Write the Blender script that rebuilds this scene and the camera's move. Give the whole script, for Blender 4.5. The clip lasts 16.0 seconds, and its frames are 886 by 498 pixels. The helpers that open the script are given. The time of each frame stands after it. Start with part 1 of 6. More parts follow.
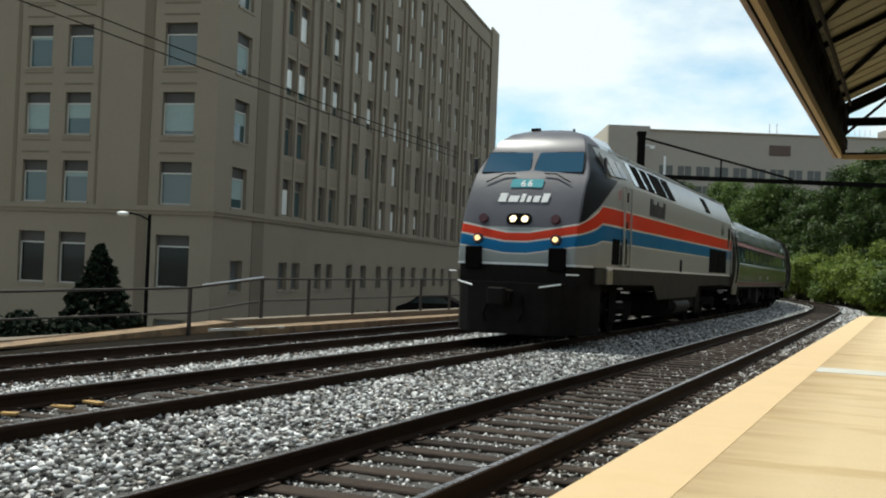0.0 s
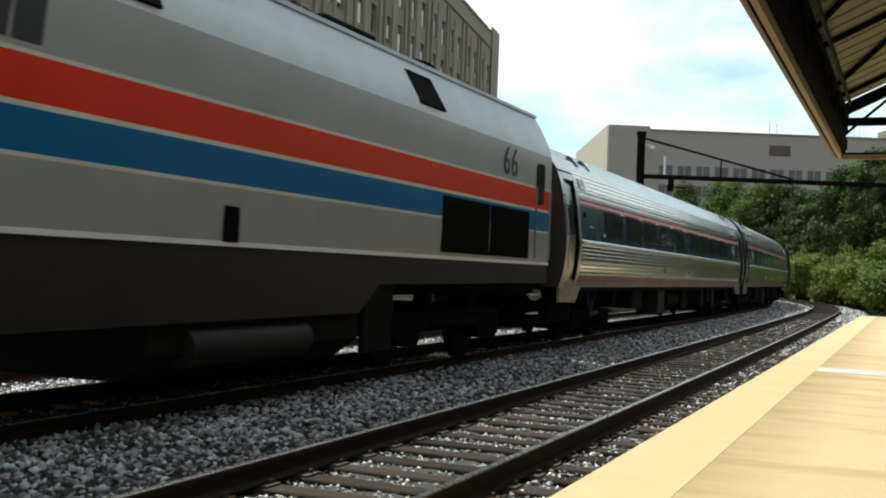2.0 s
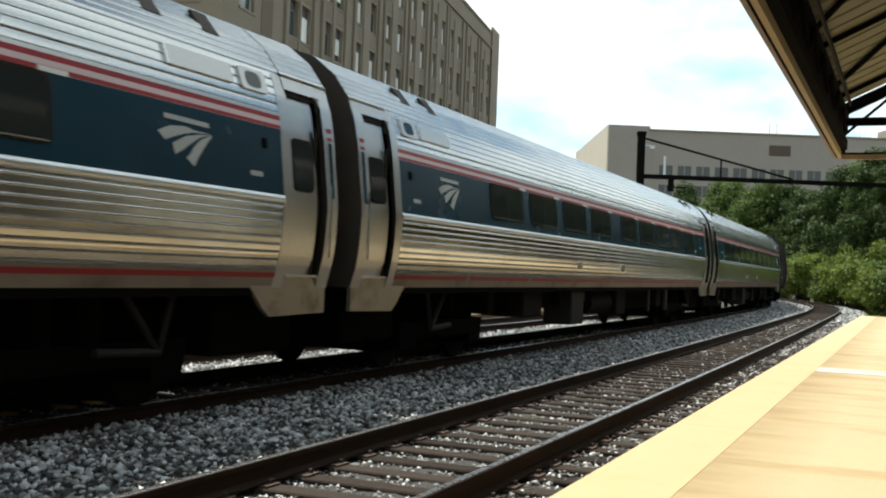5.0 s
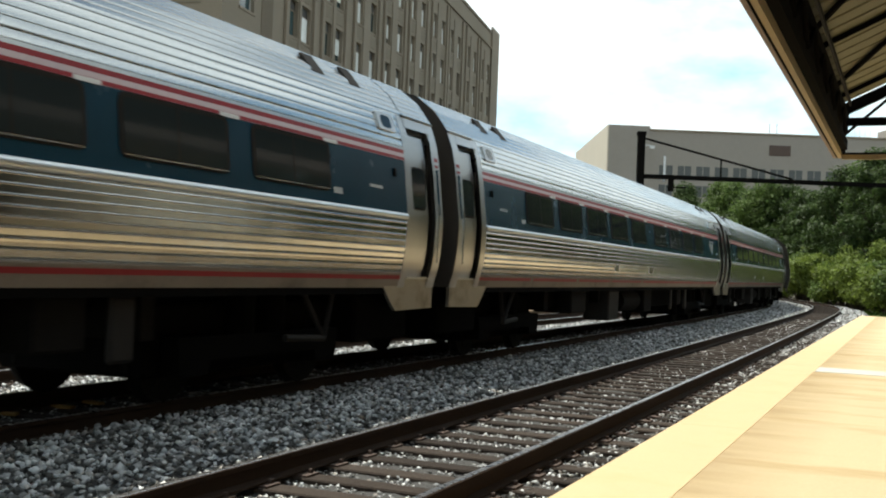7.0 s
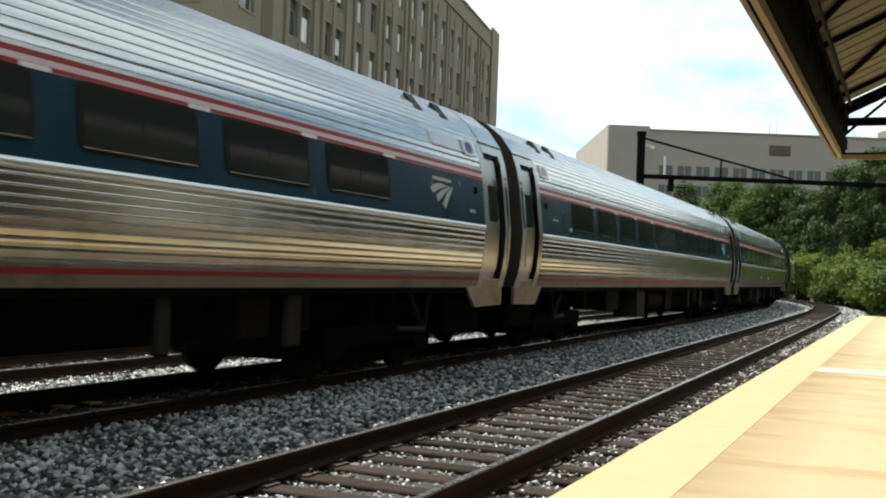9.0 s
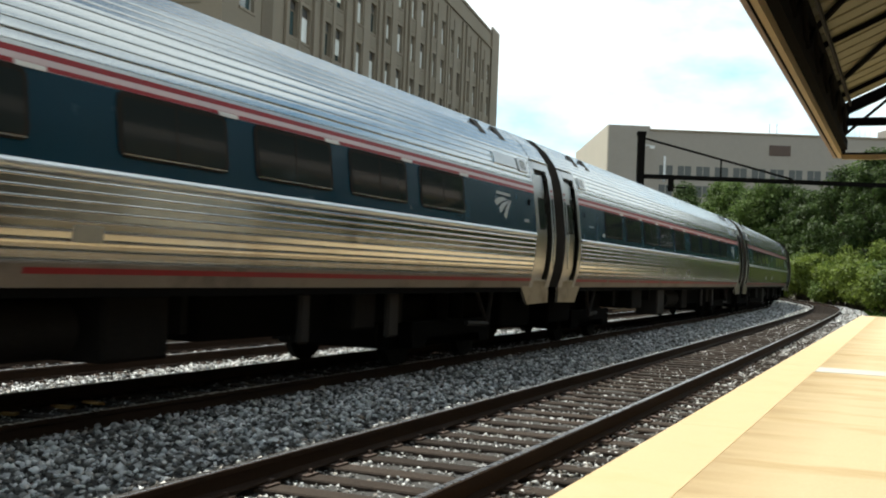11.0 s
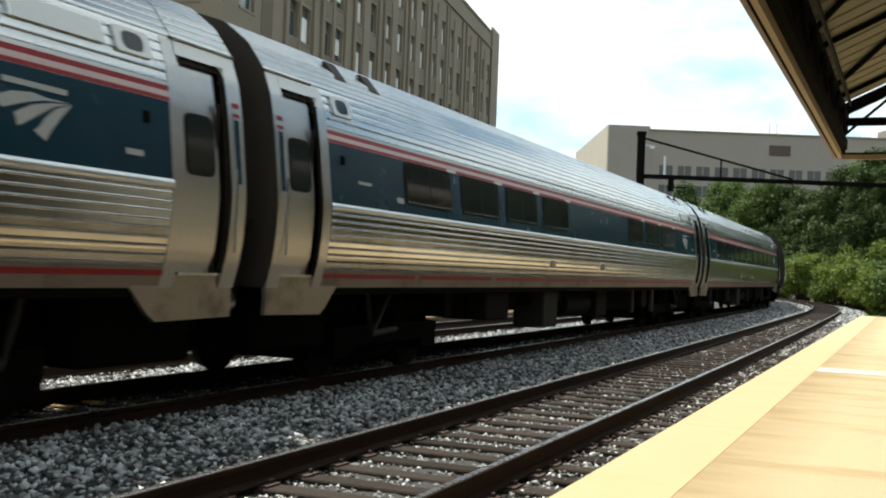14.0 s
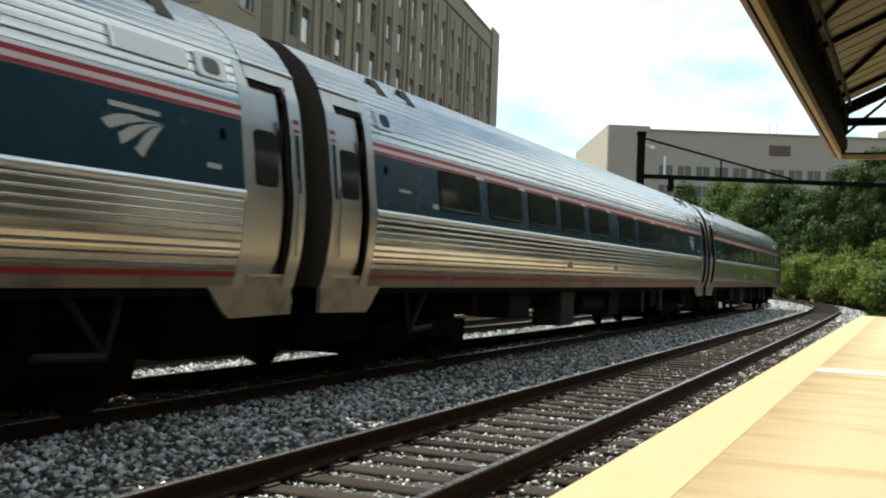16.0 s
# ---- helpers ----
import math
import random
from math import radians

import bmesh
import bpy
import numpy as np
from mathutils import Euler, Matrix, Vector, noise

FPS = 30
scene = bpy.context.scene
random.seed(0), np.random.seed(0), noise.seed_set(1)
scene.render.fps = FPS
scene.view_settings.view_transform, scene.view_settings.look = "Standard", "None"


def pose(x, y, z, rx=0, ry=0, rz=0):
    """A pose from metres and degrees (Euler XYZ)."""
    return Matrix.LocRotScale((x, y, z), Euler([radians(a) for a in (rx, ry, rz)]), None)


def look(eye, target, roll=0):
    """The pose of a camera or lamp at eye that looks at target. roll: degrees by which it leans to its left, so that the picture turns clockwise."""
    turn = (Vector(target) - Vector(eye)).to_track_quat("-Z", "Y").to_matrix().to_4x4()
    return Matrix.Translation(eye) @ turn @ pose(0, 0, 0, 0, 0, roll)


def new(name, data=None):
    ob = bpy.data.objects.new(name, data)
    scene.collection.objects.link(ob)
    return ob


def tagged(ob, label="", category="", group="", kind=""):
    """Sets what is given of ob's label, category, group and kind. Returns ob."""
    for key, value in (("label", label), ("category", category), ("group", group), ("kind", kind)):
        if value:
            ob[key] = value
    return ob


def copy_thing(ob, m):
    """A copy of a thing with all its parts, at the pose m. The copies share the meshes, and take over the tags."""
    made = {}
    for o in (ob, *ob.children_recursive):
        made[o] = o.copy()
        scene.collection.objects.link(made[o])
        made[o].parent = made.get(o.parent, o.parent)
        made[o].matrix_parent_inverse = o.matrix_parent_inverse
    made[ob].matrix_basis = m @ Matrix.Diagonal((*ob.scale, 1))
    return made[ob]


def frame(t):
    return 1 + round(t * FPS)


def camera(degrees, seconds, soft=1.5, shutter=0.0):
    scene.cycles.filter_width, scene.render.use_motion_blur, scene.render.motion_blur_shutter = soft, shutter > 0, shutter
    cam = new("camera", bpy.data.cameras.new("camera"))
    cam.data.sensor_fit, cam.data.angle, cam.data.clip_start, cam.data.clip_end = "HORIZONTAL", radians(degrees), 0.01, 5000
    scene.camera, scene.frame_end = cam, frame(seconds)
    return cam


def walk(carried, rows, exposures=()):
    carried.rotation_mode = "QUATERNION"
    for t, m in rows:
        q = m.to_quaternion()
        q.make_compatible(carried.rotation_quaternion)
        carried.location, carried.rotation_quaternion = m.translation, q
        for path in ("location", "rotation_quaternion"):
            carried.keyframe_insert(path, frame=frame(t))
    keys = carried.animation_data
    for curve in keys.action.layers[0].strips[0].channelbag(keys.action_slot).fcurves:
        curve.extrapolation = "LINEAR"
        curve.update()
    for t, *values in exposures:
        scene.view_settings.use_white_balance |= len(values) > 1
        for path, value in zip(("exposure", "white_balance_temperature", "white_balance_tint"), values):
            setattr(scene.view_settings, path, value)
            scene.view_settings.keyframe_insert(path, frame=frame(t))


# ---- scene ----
cam = camera(44.73, 16.0, soft=2.0, shutter=0.15)
EYE = Vector((0.0, 0.0, 1.4274))
AIM = EYE + Vector((-0.39884, 0.91688, 0.0182)) * 10
CAM_POSE = look(EYE, AIM, 2.2575)
walk(cam, [(0.0, CAM_POSE), (16.0, CAM_POSE)],
     exposures=[(0.0, 0.03, 6450, 3), (0.6, 0.03, 6450, 3), (1.8, 0.2, 6480, 2), (3.5, 0.42, 6580, 3.5), (16.0, 0.42, 6580, 3.5)])

# ---- world and sun ----
SUN_DIR = Vector((-0.42, 0.25, 1.0)).normalized()
world = bpy.data.worlds.new("sky")
scene.world = world
world.use_nodes = True
wt = world.node_tree
wt.nodes.clear()


def link(tree, a, b):
    tree.links.new(a, b)


def build_sky():
    n = wt.nodes
    out = n.new("ShaderNodeOutputWorld")
    bg = n.new("ShaderNodeBackground")
    sky = n.new("ShaderNodeTexSky")
    sky.sky_type = "NISHITA"
    sky.sun_disc = False
    sky.sun_elevation = math.asin(SUN_DIR.z)
    sky.sun_rotation = math.atan2(SUN_DIR.x, SUN_DIR.y)
    sky.air_density, sky.dust_density, sky.ozone_density = 1.0, 0.6, 1.0
    bg.inputs["Strength"].default_value = 0.062
    tc = n.new("ShaderNodeTexCoord")
    mp = n.new("ShaderNodeMapping")
    mp.inputs["Scale"].default_value = (1.0, 1.0, 2.2)
    mp.inputs["Location"].default_value = (0.35, 0.1, 0.0)
    nz = n.new("ShaderNodeTexNoise")
    nz.inputs["Scale"].default_value = 3.2
    nz.inputs["Detail"].default_value = 7.0
    nz.inputs["Roughness"].default_value = 0.52
    ramp = n.new("ShaderNodeValToRGB")
    ramp.color_ramp.elements[0].position = 0.545
    ramp.color_ramp.elements[1].position = 0.70
    mix = n.new("ShaderNodeMix")
    mix.data_type = "RGBA"
    mix.inputs["B"].default_value = (15.2, 16.2, 16.8, 1)
    link(wt, tc.outputs["Generated"], mp.inputs["Vector"])
    link(wt, mp.outputs["Vector"], nz.inputs["Vector"])
    # clouds bank up towards the horizon
    sep = n.new("ShaderNodeSeparateXYZ")
    low = n.new("ShaderNodeMapRange")
    low.inputs["From Min"].default_value, low.inputs["From Max"].default_value = 0.0, 0.55
    low.inputs["To Min"].default_value, low.inputs["To Max"].default_value = 0.175, 0.10
    both = n.new("ShaderNodeMath")
    link(wt, tc.outputs["Generated"], sep.inputs[0])
    link(wt, sep.outputs["Z"], low.inputs["Value"])
    link(wt, nz.outputs["Fac"], both.inputs[0])
    link(wt, low.outputs["Result"], both.inputs[1])
    link(wt, both.outputs[0], ramp.inputs["Fac"])
    link(wt, ramp.outputs["Color"], mix.inputs["Factor"])
    deep = n.new("ShaderNodeMix")
    deep.data_type, deep.blend_type = "RGBA", "MULTIPLY"
    deep.inputs["Factor"].default_value = 1.0
    # hazy cyan near the horizon, plainer blue overhead
    up = n.new("ShaderNodeMapRange")
    up.inputs["From Min"].default_value, up.inputs["From Max"].default_value = 0.15, 0.5
    tint = n.new("ShaderNodeMix")
    tint.data_type = "RGBA"
    tint.inputs["A"].default_value = (1.42, 2.15, 2.35, 1)
    tint.inputs["B"].default_value = (1.15, 1.22, 1.12, 1)
    link(wt, sep.outputs["Z"], up.inputs["Value"])
    link(wt, up.outputs["Result"], tint.inputs["Factor"])
    link(wt, tint.outputs["Result"], deep.inputs["B"])
    link(wt, sky.outputs["Color"], deep.inputs["A"])
    link(wt, deep.outputs["Result"], mix.inputs["A"])
    link(wt, mix.outputs["Result"], bg.inputs["Color"])
    link(wt, bg.outputs["Background"], out.inputs["Surface"])


build_sky()
sun_data = bpy.data.lights.new("sun", "SUN")
sun_data.energy = 4.4
sun_data.angle = radians(0.53)
sun_data.color = (1.0, 0.96, 0.89)
sun = new("sun", sun_data)
sun.matrix_world = look(SUN_DIR * 200, (0, 0, 0))


# ---- materials ----
def mat(name, color, rough=0.6, metal=0.0, vary=0.12, scale=6.0, fine=60.0, bump=0.0, bump_scale=80.0, island=0.0,
        random_ob=0.0, stain=None, stain_scale=1.5, stain_amount=0.0, spec=0.5, stretch=None):
    m = bpy.data.materials.new(name)
    m.use_nodes = True
    t = m.node_tree
    b = t.nodes["Principled BSDF"]
    b.inputs["Metallic"].default_value = metal
    b.inputs["Specular IOR Level"].default_value = spec
    tc = t.nodes.new("ShaderNodeTexCoord")
    n1 = t.nodes.new("ShaderNodeTexNoise")
    n1.inputs["Scale"].default_value, n1.inputs["Detail"].default_value = scale, 5.0
    n2 = t.nodes.new("ShaderNodeTexNoise")
    n2.inputs["Scale"].default_value, n2.inputs["Detail"].default_value = fine, 3.0
    add = t.nodes.new("ShaderNodeMath")
    add.operation = "ADD"
    link(t, tc.outputs["Object"], n1.inputs["Vector"])
    link(t, tc.outputs["Object"], n2.inputs["Vector"])
    link(t, n1.outputs["Fac"], add.inputs[0])
    link(t, n2.outputs["Fac"], add.inputs[1])
    last = add.outputs[0]
    if island or random_ob:
        src = t.nodes.new("ShaderNodeNewGeometry" if island else "ShaderNodeObjectInfo")
        rnd = src.outputs["Random Per Island" if island else "Random"]
        mul = t.nodes.new("ShaderNodeMath")
        mul.operation = "MULTIPLY_ADD"
        mul.inputs[1].default_value = (island or random_ob) / max(vary, 0.01)
        link(t, rnd, mul.inputs[0])
        link(t, last, mul.inputs[2])
        last = mul.outputs[0]
        top = 1.0 + (island or random_ob) / max(vary, 0.01)
    else:
        top = 1.0
    mr = t.nodes.new("ShaderNodeMapRange")
    mr.inputs["From Min"].default_value, mr.inputs["From Max"].default_value = 0.5, 0.5 + top
    half = vary + (island or random_ob)
    mr.inputs["To Min"].default_value, mr.inputs["To Max"].default_value = 1 - half, 1 + half
    link(t, last, mr.inputs["Value"])
    col = t.nodes.new("ShaderNodeMix")
    col.data_type, col.blend_type = "RGBA", "MULTIPLY"
    col.inputs["Factor"].default_value = 1.0
    col.inputs["A"].default_value = (*color, 1)
    link(t, mr.outputs["Result"], col.inputs["B"])
    out = col.outputs["Result"]
    if stain:
        n3 = t.nodes.new("ShaderNodeTexNoise")
        n3.inputs["Scale"].default_value, n3.inputs["Detail"].default_value = stain_scale, 6.0
        n3.inputs["Roughness"].default_value = 0.65
        if stretch:
            mp = t.nodes.new("ShaderNodeMapping")
            mp.inputs["Scale"].default_value = stretch
            link(t, tc.outputs["Object"], mp.inputs["Vector"])
            link(t, mp.outputs["Vector"], n3.inputs["Vector"])
        else:
            link(t, tc.outputs["Object"], n3.inputs["Vector"])
        r3 = t.nodes.new("ShaderNodeMapRange")
        r3.inputs["From Min"].default_value, r3.inputs["From Max"].default_value = 0.5, 0.7
        r3.inputs["To Max"].default_value = stain_amount
        link(t, n3.outputs["Fac"], r3.inputs["Value"])
        mx = t.nodes.new("ShaderNodeMix")
        mx.data_type = "RGBA"
        mx.inputs["B"].default_value = (*stain, 1)
        link(t, r3.outputs["Result"], mx.inputs["Factor"])
        link(t, out, mx.inputs["A"])
        out = mx.outputs["Result"]
    link(t, out, b.inputs["Base Color"])
    rr = t.nodes.new("ShaderNodeMapRange")
    rr.inputs["To Min"].default_value, rr.inputs["To Max"].default_value = max(rough - 0.08, 0.02), min(rough + 0.08, 1)
    link(t, n1.outputs["Fac"], rr.inputs["Value"])
    link(t, rr.outputs["Result"], b.inputs["Roughness"])
    if bump:
        nb = t.nodes.new("ShaderNodeTexNoise")
        nb.inputs["Scale"].default_value, nb.inputs["Detail"].default_value = bump_scale, 4.0
        link(t, tc.outputs["Object"], nb.inputs["Vector"])
        bp = t.nodes.new("ShaderNodeBump")
        bp.inputs["Strength"].default_value = bump
        bp.inputs["Distance"].default_value = 0.02
        link(t, nb.outputs["Fac"], bp.inputs["Height"])
        link(t, bp.outputs["Normal"], b.inputs["Normal"])
    return m


def stone_mat():
    """Crushed stone: each piece takes its own shade, from dark basalt to pale limestone."""
    m = mat("crushed_stone", (0.5, 0.5, 0.5), 0.9, vary=0.12, scale=8, fine=50, spec=0.25)
    t = m.node_tree
    geo = t.nodes.new("ShaderNodeNewGeometry")
    ramp = t.nodes.new("ShaderNodeValToRGB")
    ramp.color_ramp.elements[0].color = (0.055, 0.052, 0.048, 1)
    ramp.color_ramp.elements[1].color = (0.33, 0.27, 0.22, 1)
    for at, c in ((0.25, (0.17, 0.165, 0.155)), (0.5, (0.40, 0.40, 0.39)), (0.72, (0.67, 0.675, 0.68)), (0.92, (0.88, 0.87, 0.86))):
        el = ramp.color_ramp.elements.new(at)
        el.color = (*c, 1)
    link(t, geo.outputs["Random Per Island"], ramp.inputs["Fac"])
    for n in t.nodes:
        if n.bl_idname == "ShaderNodeMix" and n.blend_type == "MULTIPLY":
            link(t, ramp.outputs["Color"], n.inputs["A"])
    return m


def edge_dirt(m, x0, x1, color):
    """Brown grime washed along the inner side of the painted strip."""
    t = m.node_tree
    b = t.nodes["Principled BSDF"]
    src = b.inputs["Base Color"].links[0].from_socket
    tc = t.nodes.new("ShaderNodeTexCoord")
    sep = t.nodes.new("ShaderNodeSeparateXYZ")
    link(t, tc.outputs["Object"], sep.inputs[0])
    nz = t.nodes.new("ShaderNodeTexNoise")
    mp = t.nodes.new("ShaderNodeMapping")
    mp.inputs["Scale"].default_value = (0.6, 2.2, 1.0)
    link(t, tc.outputs["Object"], mp.inputs["Vector"])
    link(t, mp.outputs["Vector"], nz.inputs["Vector"])
    nz.inputs["Scale"].default_value, nz.inputs["Detail"].default_value = 1.6, 6.0
    near = t.nodes.new("ShaderNodeMapRange")
    near.inputs["From Min"].default_value, near.inputs["From Max"].default_value = x1, x0
    link(t, sep.outputs["X"], near.inputs["Value"])
    mul = t.nodes.new("ShaderNodeMath")
    mul.operation = "MULTIPLY"
    link(t, near.outputs["Result"], mul.inputs[0])
    link(t, nz.outputs["Fac"], mul.inputs[1])
    mx = t.nodes.new("ShaderNodeMix")
    mx.data_type = "RGBA"
    mx.inputs["B"].default_value = (*color, 1)
    link(t, mul.outputs[0], mx.inputs["Factor"])
    link(t, src, mx.inputs["A"])
    link(t, mx.outputs["Result"], b.inputs["Base Color"])


def glow_mat(name, color, strength):
    m = bpy.data.materials.new(name)
    m.use_nodes = True
    b = m.node_tree.nodes["Principled BSDF"]
    b.inputs["Base Color"].default_value = (*color, 1)
    b.inputs["Emission Color"].default_value = (*color, 1)
    b.inputs["Emission Strength"].default_value = strength
    return m


M_BALLAST = mat("ballast", (0.055, 0.053, 0.050), 0.9, vary=0.35, scale=9, fine=45, bump=0.9, bump_scale=30)
M_STONE = stone_mat()
# paler copy of the far wall: sun on its side is in the colour
M_FARWALL_SUN = mat("pale_concrete", (0.52, 0.46, 0.38), 0.9, vary=0.06, scale=0.1)
M_BROWN = mat("brown_louvre", (0.085, 0.058, 0.048), 0.8, vary=0.1)
M_RAIL = mat("rail_rust", (0.038, 0.023, 0.015), 0.8, spec=0.12, vary=0.3, scale=5, fine=70, bump=0.2)
M_RAILTOP = mat("rail_polished", (0.42, 0.40, 0.39), 0.28, 1.0, vary=0.1, scale=20)
M_TIE = mat("tie_wood", (0.048, 0.037, 0.030), 0.9, vary=0.3, scale=7, fine=55, bump=0.6, bump_scale=40, random_ob=0.4, spec=0.12)
M_PLATE = mat("tie_plate", (0.07, 0.042, 0.03), 0.8, vary=0.3)
M_SOIL = mat("soil", (0.16, 0.14, 0.10), 0.95, vary=0.3, scale=0.5, fine=8, bump=0.5, bump_scale=10, stain=(0.07, 0.10, 0.03), stain_scale=0.08, stain_amount=0.8)
M_CONCRETE = mat("platform_concrete", (0.61, 0.475, 0.285), 0.85, vary=0.10, scale=1.2, fine=40, bump=0.15, stain=(0.42, 0.28, 0.12), stain_scale=1.3, stain_amount=0.75, stretch=(0.35, 1.6, 1.0))
edge_dirt(M_CONCRETE, -1.19, -0.55, (0.30, 0.19, 0.075))
M_YELLOW = mat("tactile_edge", (0.67, 0.485, 0.27), 0.75, vary=0.06, scale=1.5, fine=50, bump=0.1, stain=(0.6, 0.43, 0.2), stain_scale=2.0, stain_amount=0.4)
M_PATCH = mat("joint_concrete", (0.58, 0.57, 0.52), 0.85, vary=0.1)
M_FACADE = mat("limestone", (0.240, 0.20, 0.152), 0.9, vary=0.07, scale=0.35, fine=5, bump=0.1, bump_scale=8, stain=(0.20, 0.165, 0.12), stain_scale=0.12, stain_amount=0.5)
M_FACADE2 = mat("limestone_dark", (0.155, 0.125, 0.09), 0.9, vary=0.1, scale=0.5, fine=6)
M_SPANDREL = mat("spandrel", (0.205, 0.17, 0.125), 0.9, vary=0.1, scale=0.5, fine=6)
M_WINFRAME = mat("window_frame_paint", (0.46, 0.45, 0.41), 0.5, vary=0.06)
M_LOUVRE = mat("window_dark_panel", (0.045, 0.04, 0.036), 0.6, vary=0.2)
# both blind colours carry sky reflected in the panes: pale sheen, cyan tint
M_BLIND_SHEEN = mat("pale_blind", (0.78, 0.80, 0.78), 0.15, vary=0.06, spec=0.8)
M_BLIND = mat("blind", (0.27, 0.35, 0.34), 0.8, vary=0.15)
M_FENCE = mat("fence_iron", (0.035, 0.027, 0.022), 0.75, vary=0.3, fine=40)
M_GALV = mat("galvanised", (0.62, 0.62, 0.62), 0.35, 0.9, vary=0.1)
M_TIMBER = mat("timber_kerb", (0.25, 0.165, 0.092), 0.9, vary=0.3, scale=3, fine=30, bump=0.4, stain=(0.07, 0.05, 0.034), stain_scale=1.6, stain_amount=0.85)
M_SCRAP = mat("split_timber", (0.42, 0.26, 0.09), 0.85, vary=0.2, scale=8, fine=60)
WOOD = [(-0.53, 8.8, 12, 0.12), (-0.52, 9.25, -8, 0.13), (-0.56, 8.1, 20, 0.08)]
M_CANOPY_FASCIA = mat("fascia_paint", (0.48, 0.37, 0.21), 0.6, vary=0.1, scale=2)
M_CANOPY_GREY = mat("gutter_paint", (0.33, 0.255, 0.215), 0.6, vary=0.1, scale=2)
M_DECK = mat("roof_deck", (0.20, 0.182, 0.105), 0.7, vary=0.12, scale=1.5)
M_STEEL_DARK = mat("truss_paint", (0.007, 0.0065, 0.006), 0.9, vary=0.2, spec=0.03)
M_FARWALL = mat("far_concrete", (0.29, 0.262, 0.235), 0.9, vary=0.06, scale=0.05, fine=0.8)


def thin_leaf(m, share_through):
    """Let part of the light pass through the leaf blades."""
    t = m.node_tree
    b = t.nodes["Principled BSDF"]
    out = t.nodes["Material Output"]
    tr = t.nodes.new("ShaderNodeBsdfTranslucent")
    mx = t.nodes.new("ShaderNodeMixShader")
    mx.inputs[0].default_value = share_through
    link(t, b.inputs["Base Color"].links[0].from_socket, tr.inputs["Color"])
    link(t, b.outputs[0], mx.inputs[1])
    link(t, tr.outputs[0], mx.inputs[2])
    link(t, mx.outputs[0], out.inputs["Surface"])


M_BARK = mat("bark", (0.07, 0.055, 0.04), 0.95, vary=0.3, scale=4, bump=0.6)
M_LEAF = mat("leaf", (0.098, 0.148, 0.036), 0.55, vary=0.2, scale=0.4, island=0.45, spec=0.2)
M_LEAF_D = mat("leaf_dark", (0.054, 0.086, 0.024), 0.55, vary=0.2, scale=0.3, island=0.45, spec=0.2)
M_LEAF_L = mat("leaf_light", (0.150, 0.200, 0.038), 0.55, vary=0.2, scale=0.4, island=0.4, spec=0.2)
for m_leaf in (M_LEAF, M_LEAF_D, M_LEAF_L):
    thin_leaf(m_leaf, 0.42)
M_CONIFER = mat("needles", (0.010, 0.016, 0.009), 0.8, vary=0.3, island=0.4, spec=0.05)
M_GRASS = mat("grass", (0.09, 0.15, 0.03), 0.8, vary=0.3, island=0.4, spec=0.2)
# train
M_SST = mat("stainless", (0.60, 0.61, 0.60), 0.22, 1.0, vary=0.06, scale=1.2, fine=25)
M_SIDE = mat("stainless_side", (0.55, 0.54, 0.515), 0.17, 1.0, vary=0.10, scale=1.6, fine=30, bump=0.06, bump_scale=3.5, stain=(0.30, 0.26, 0.21), stain_scale=1.1, stain_amount=0.5)
M_BRIGHT = mat("bright_steel", (0.72, 0.73, 0.73), 0.36, 1.0, vary=0.04)
M_SST2 = mat("stainless_dull", (0.47, 0.465, 0.45), 0.32, 1.0, vary=0.08, scale=2, fine=20)
M_SKIRT = mat("skirt_steel", (0.30, 0.265, 0.215), 0.42, 0.55, vary=0.2, scale=2, bump=0.08, bump_scale=2.5, stain=(0.10, 0.075, 0.05), stain_scale=2.2, stain_amount=0.75)
M_SILL = mat("sill_steel", (0.24, 0.20, 0.165), 0.5, 0.4, vary=0.2, scale=1.5, stain=(0.08, 0.06, 0.045), stain_scale=1.2, stain_amount=0.7)
M_NAVY = mat("band_navy", (0.007, 0.040, 0.066), 0.25, vary=0.15, scale=2, spec=0.22)
M_RED = mat("stripe_red", (0.29, 0.017, 0.022), 0.4, vary=0.12, spec=0.3)
M_WHITE = mat("stripe_white", (0.75, 0.75, 0.74), 0.4, vary=0.05)
M_PINK = mat("stripe_pale", (0.62, 0.50, 0.52), 0.4, vary=0.06)
M_EMBLEM = mat("emblem_grey", (0.42, 0.45, 0.45), 0.4, vary=0.08)
# undergear colours set near zero to carry the deep shade below the floors
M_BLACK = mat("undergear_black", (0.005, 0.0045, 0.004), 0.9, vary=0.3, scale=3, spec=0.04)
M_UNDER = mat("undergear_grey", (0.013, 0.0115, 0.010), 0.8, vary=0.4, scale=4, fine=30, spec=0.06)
M_BRACKET = mat("bracket_grey", (0.025, 0.022, 0.0195), 0.7, vary=0.2, spec=0.15)
M_ENDWALL = mat("end_wall_paint", (0.050, 0.043, 0.036), 0.7, vary=0.25, scale=2, spec=0.2)
M_RUBBER = mat("diaphragm_rubber", (0.022, 0.019, 0.016), 0.8, vary=0.2, scale=4, spec=0.12)
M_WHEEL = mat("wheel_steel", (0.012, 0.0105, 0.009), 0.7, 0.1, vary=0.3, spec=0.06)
M_SILVER = mat("silver_paint", (0.50, 0.55, 0.62), 0.30, 0.35, vary=0.06, scale=1.0)
M_GREY = mat("platinum_paint", (0.26, 0.26, 0.235), 0.35, 0.2, vary=0.05, scale=1.2)
M_FRAMEGREY = mat("frame_grey", (0.021, 0.018, 0.014), 0.6, vary=0.25, scale=2, stain=(0.012, 0.010, 0.008), stain_scale=1.0, stain_amount=0.7, spec=0.2)
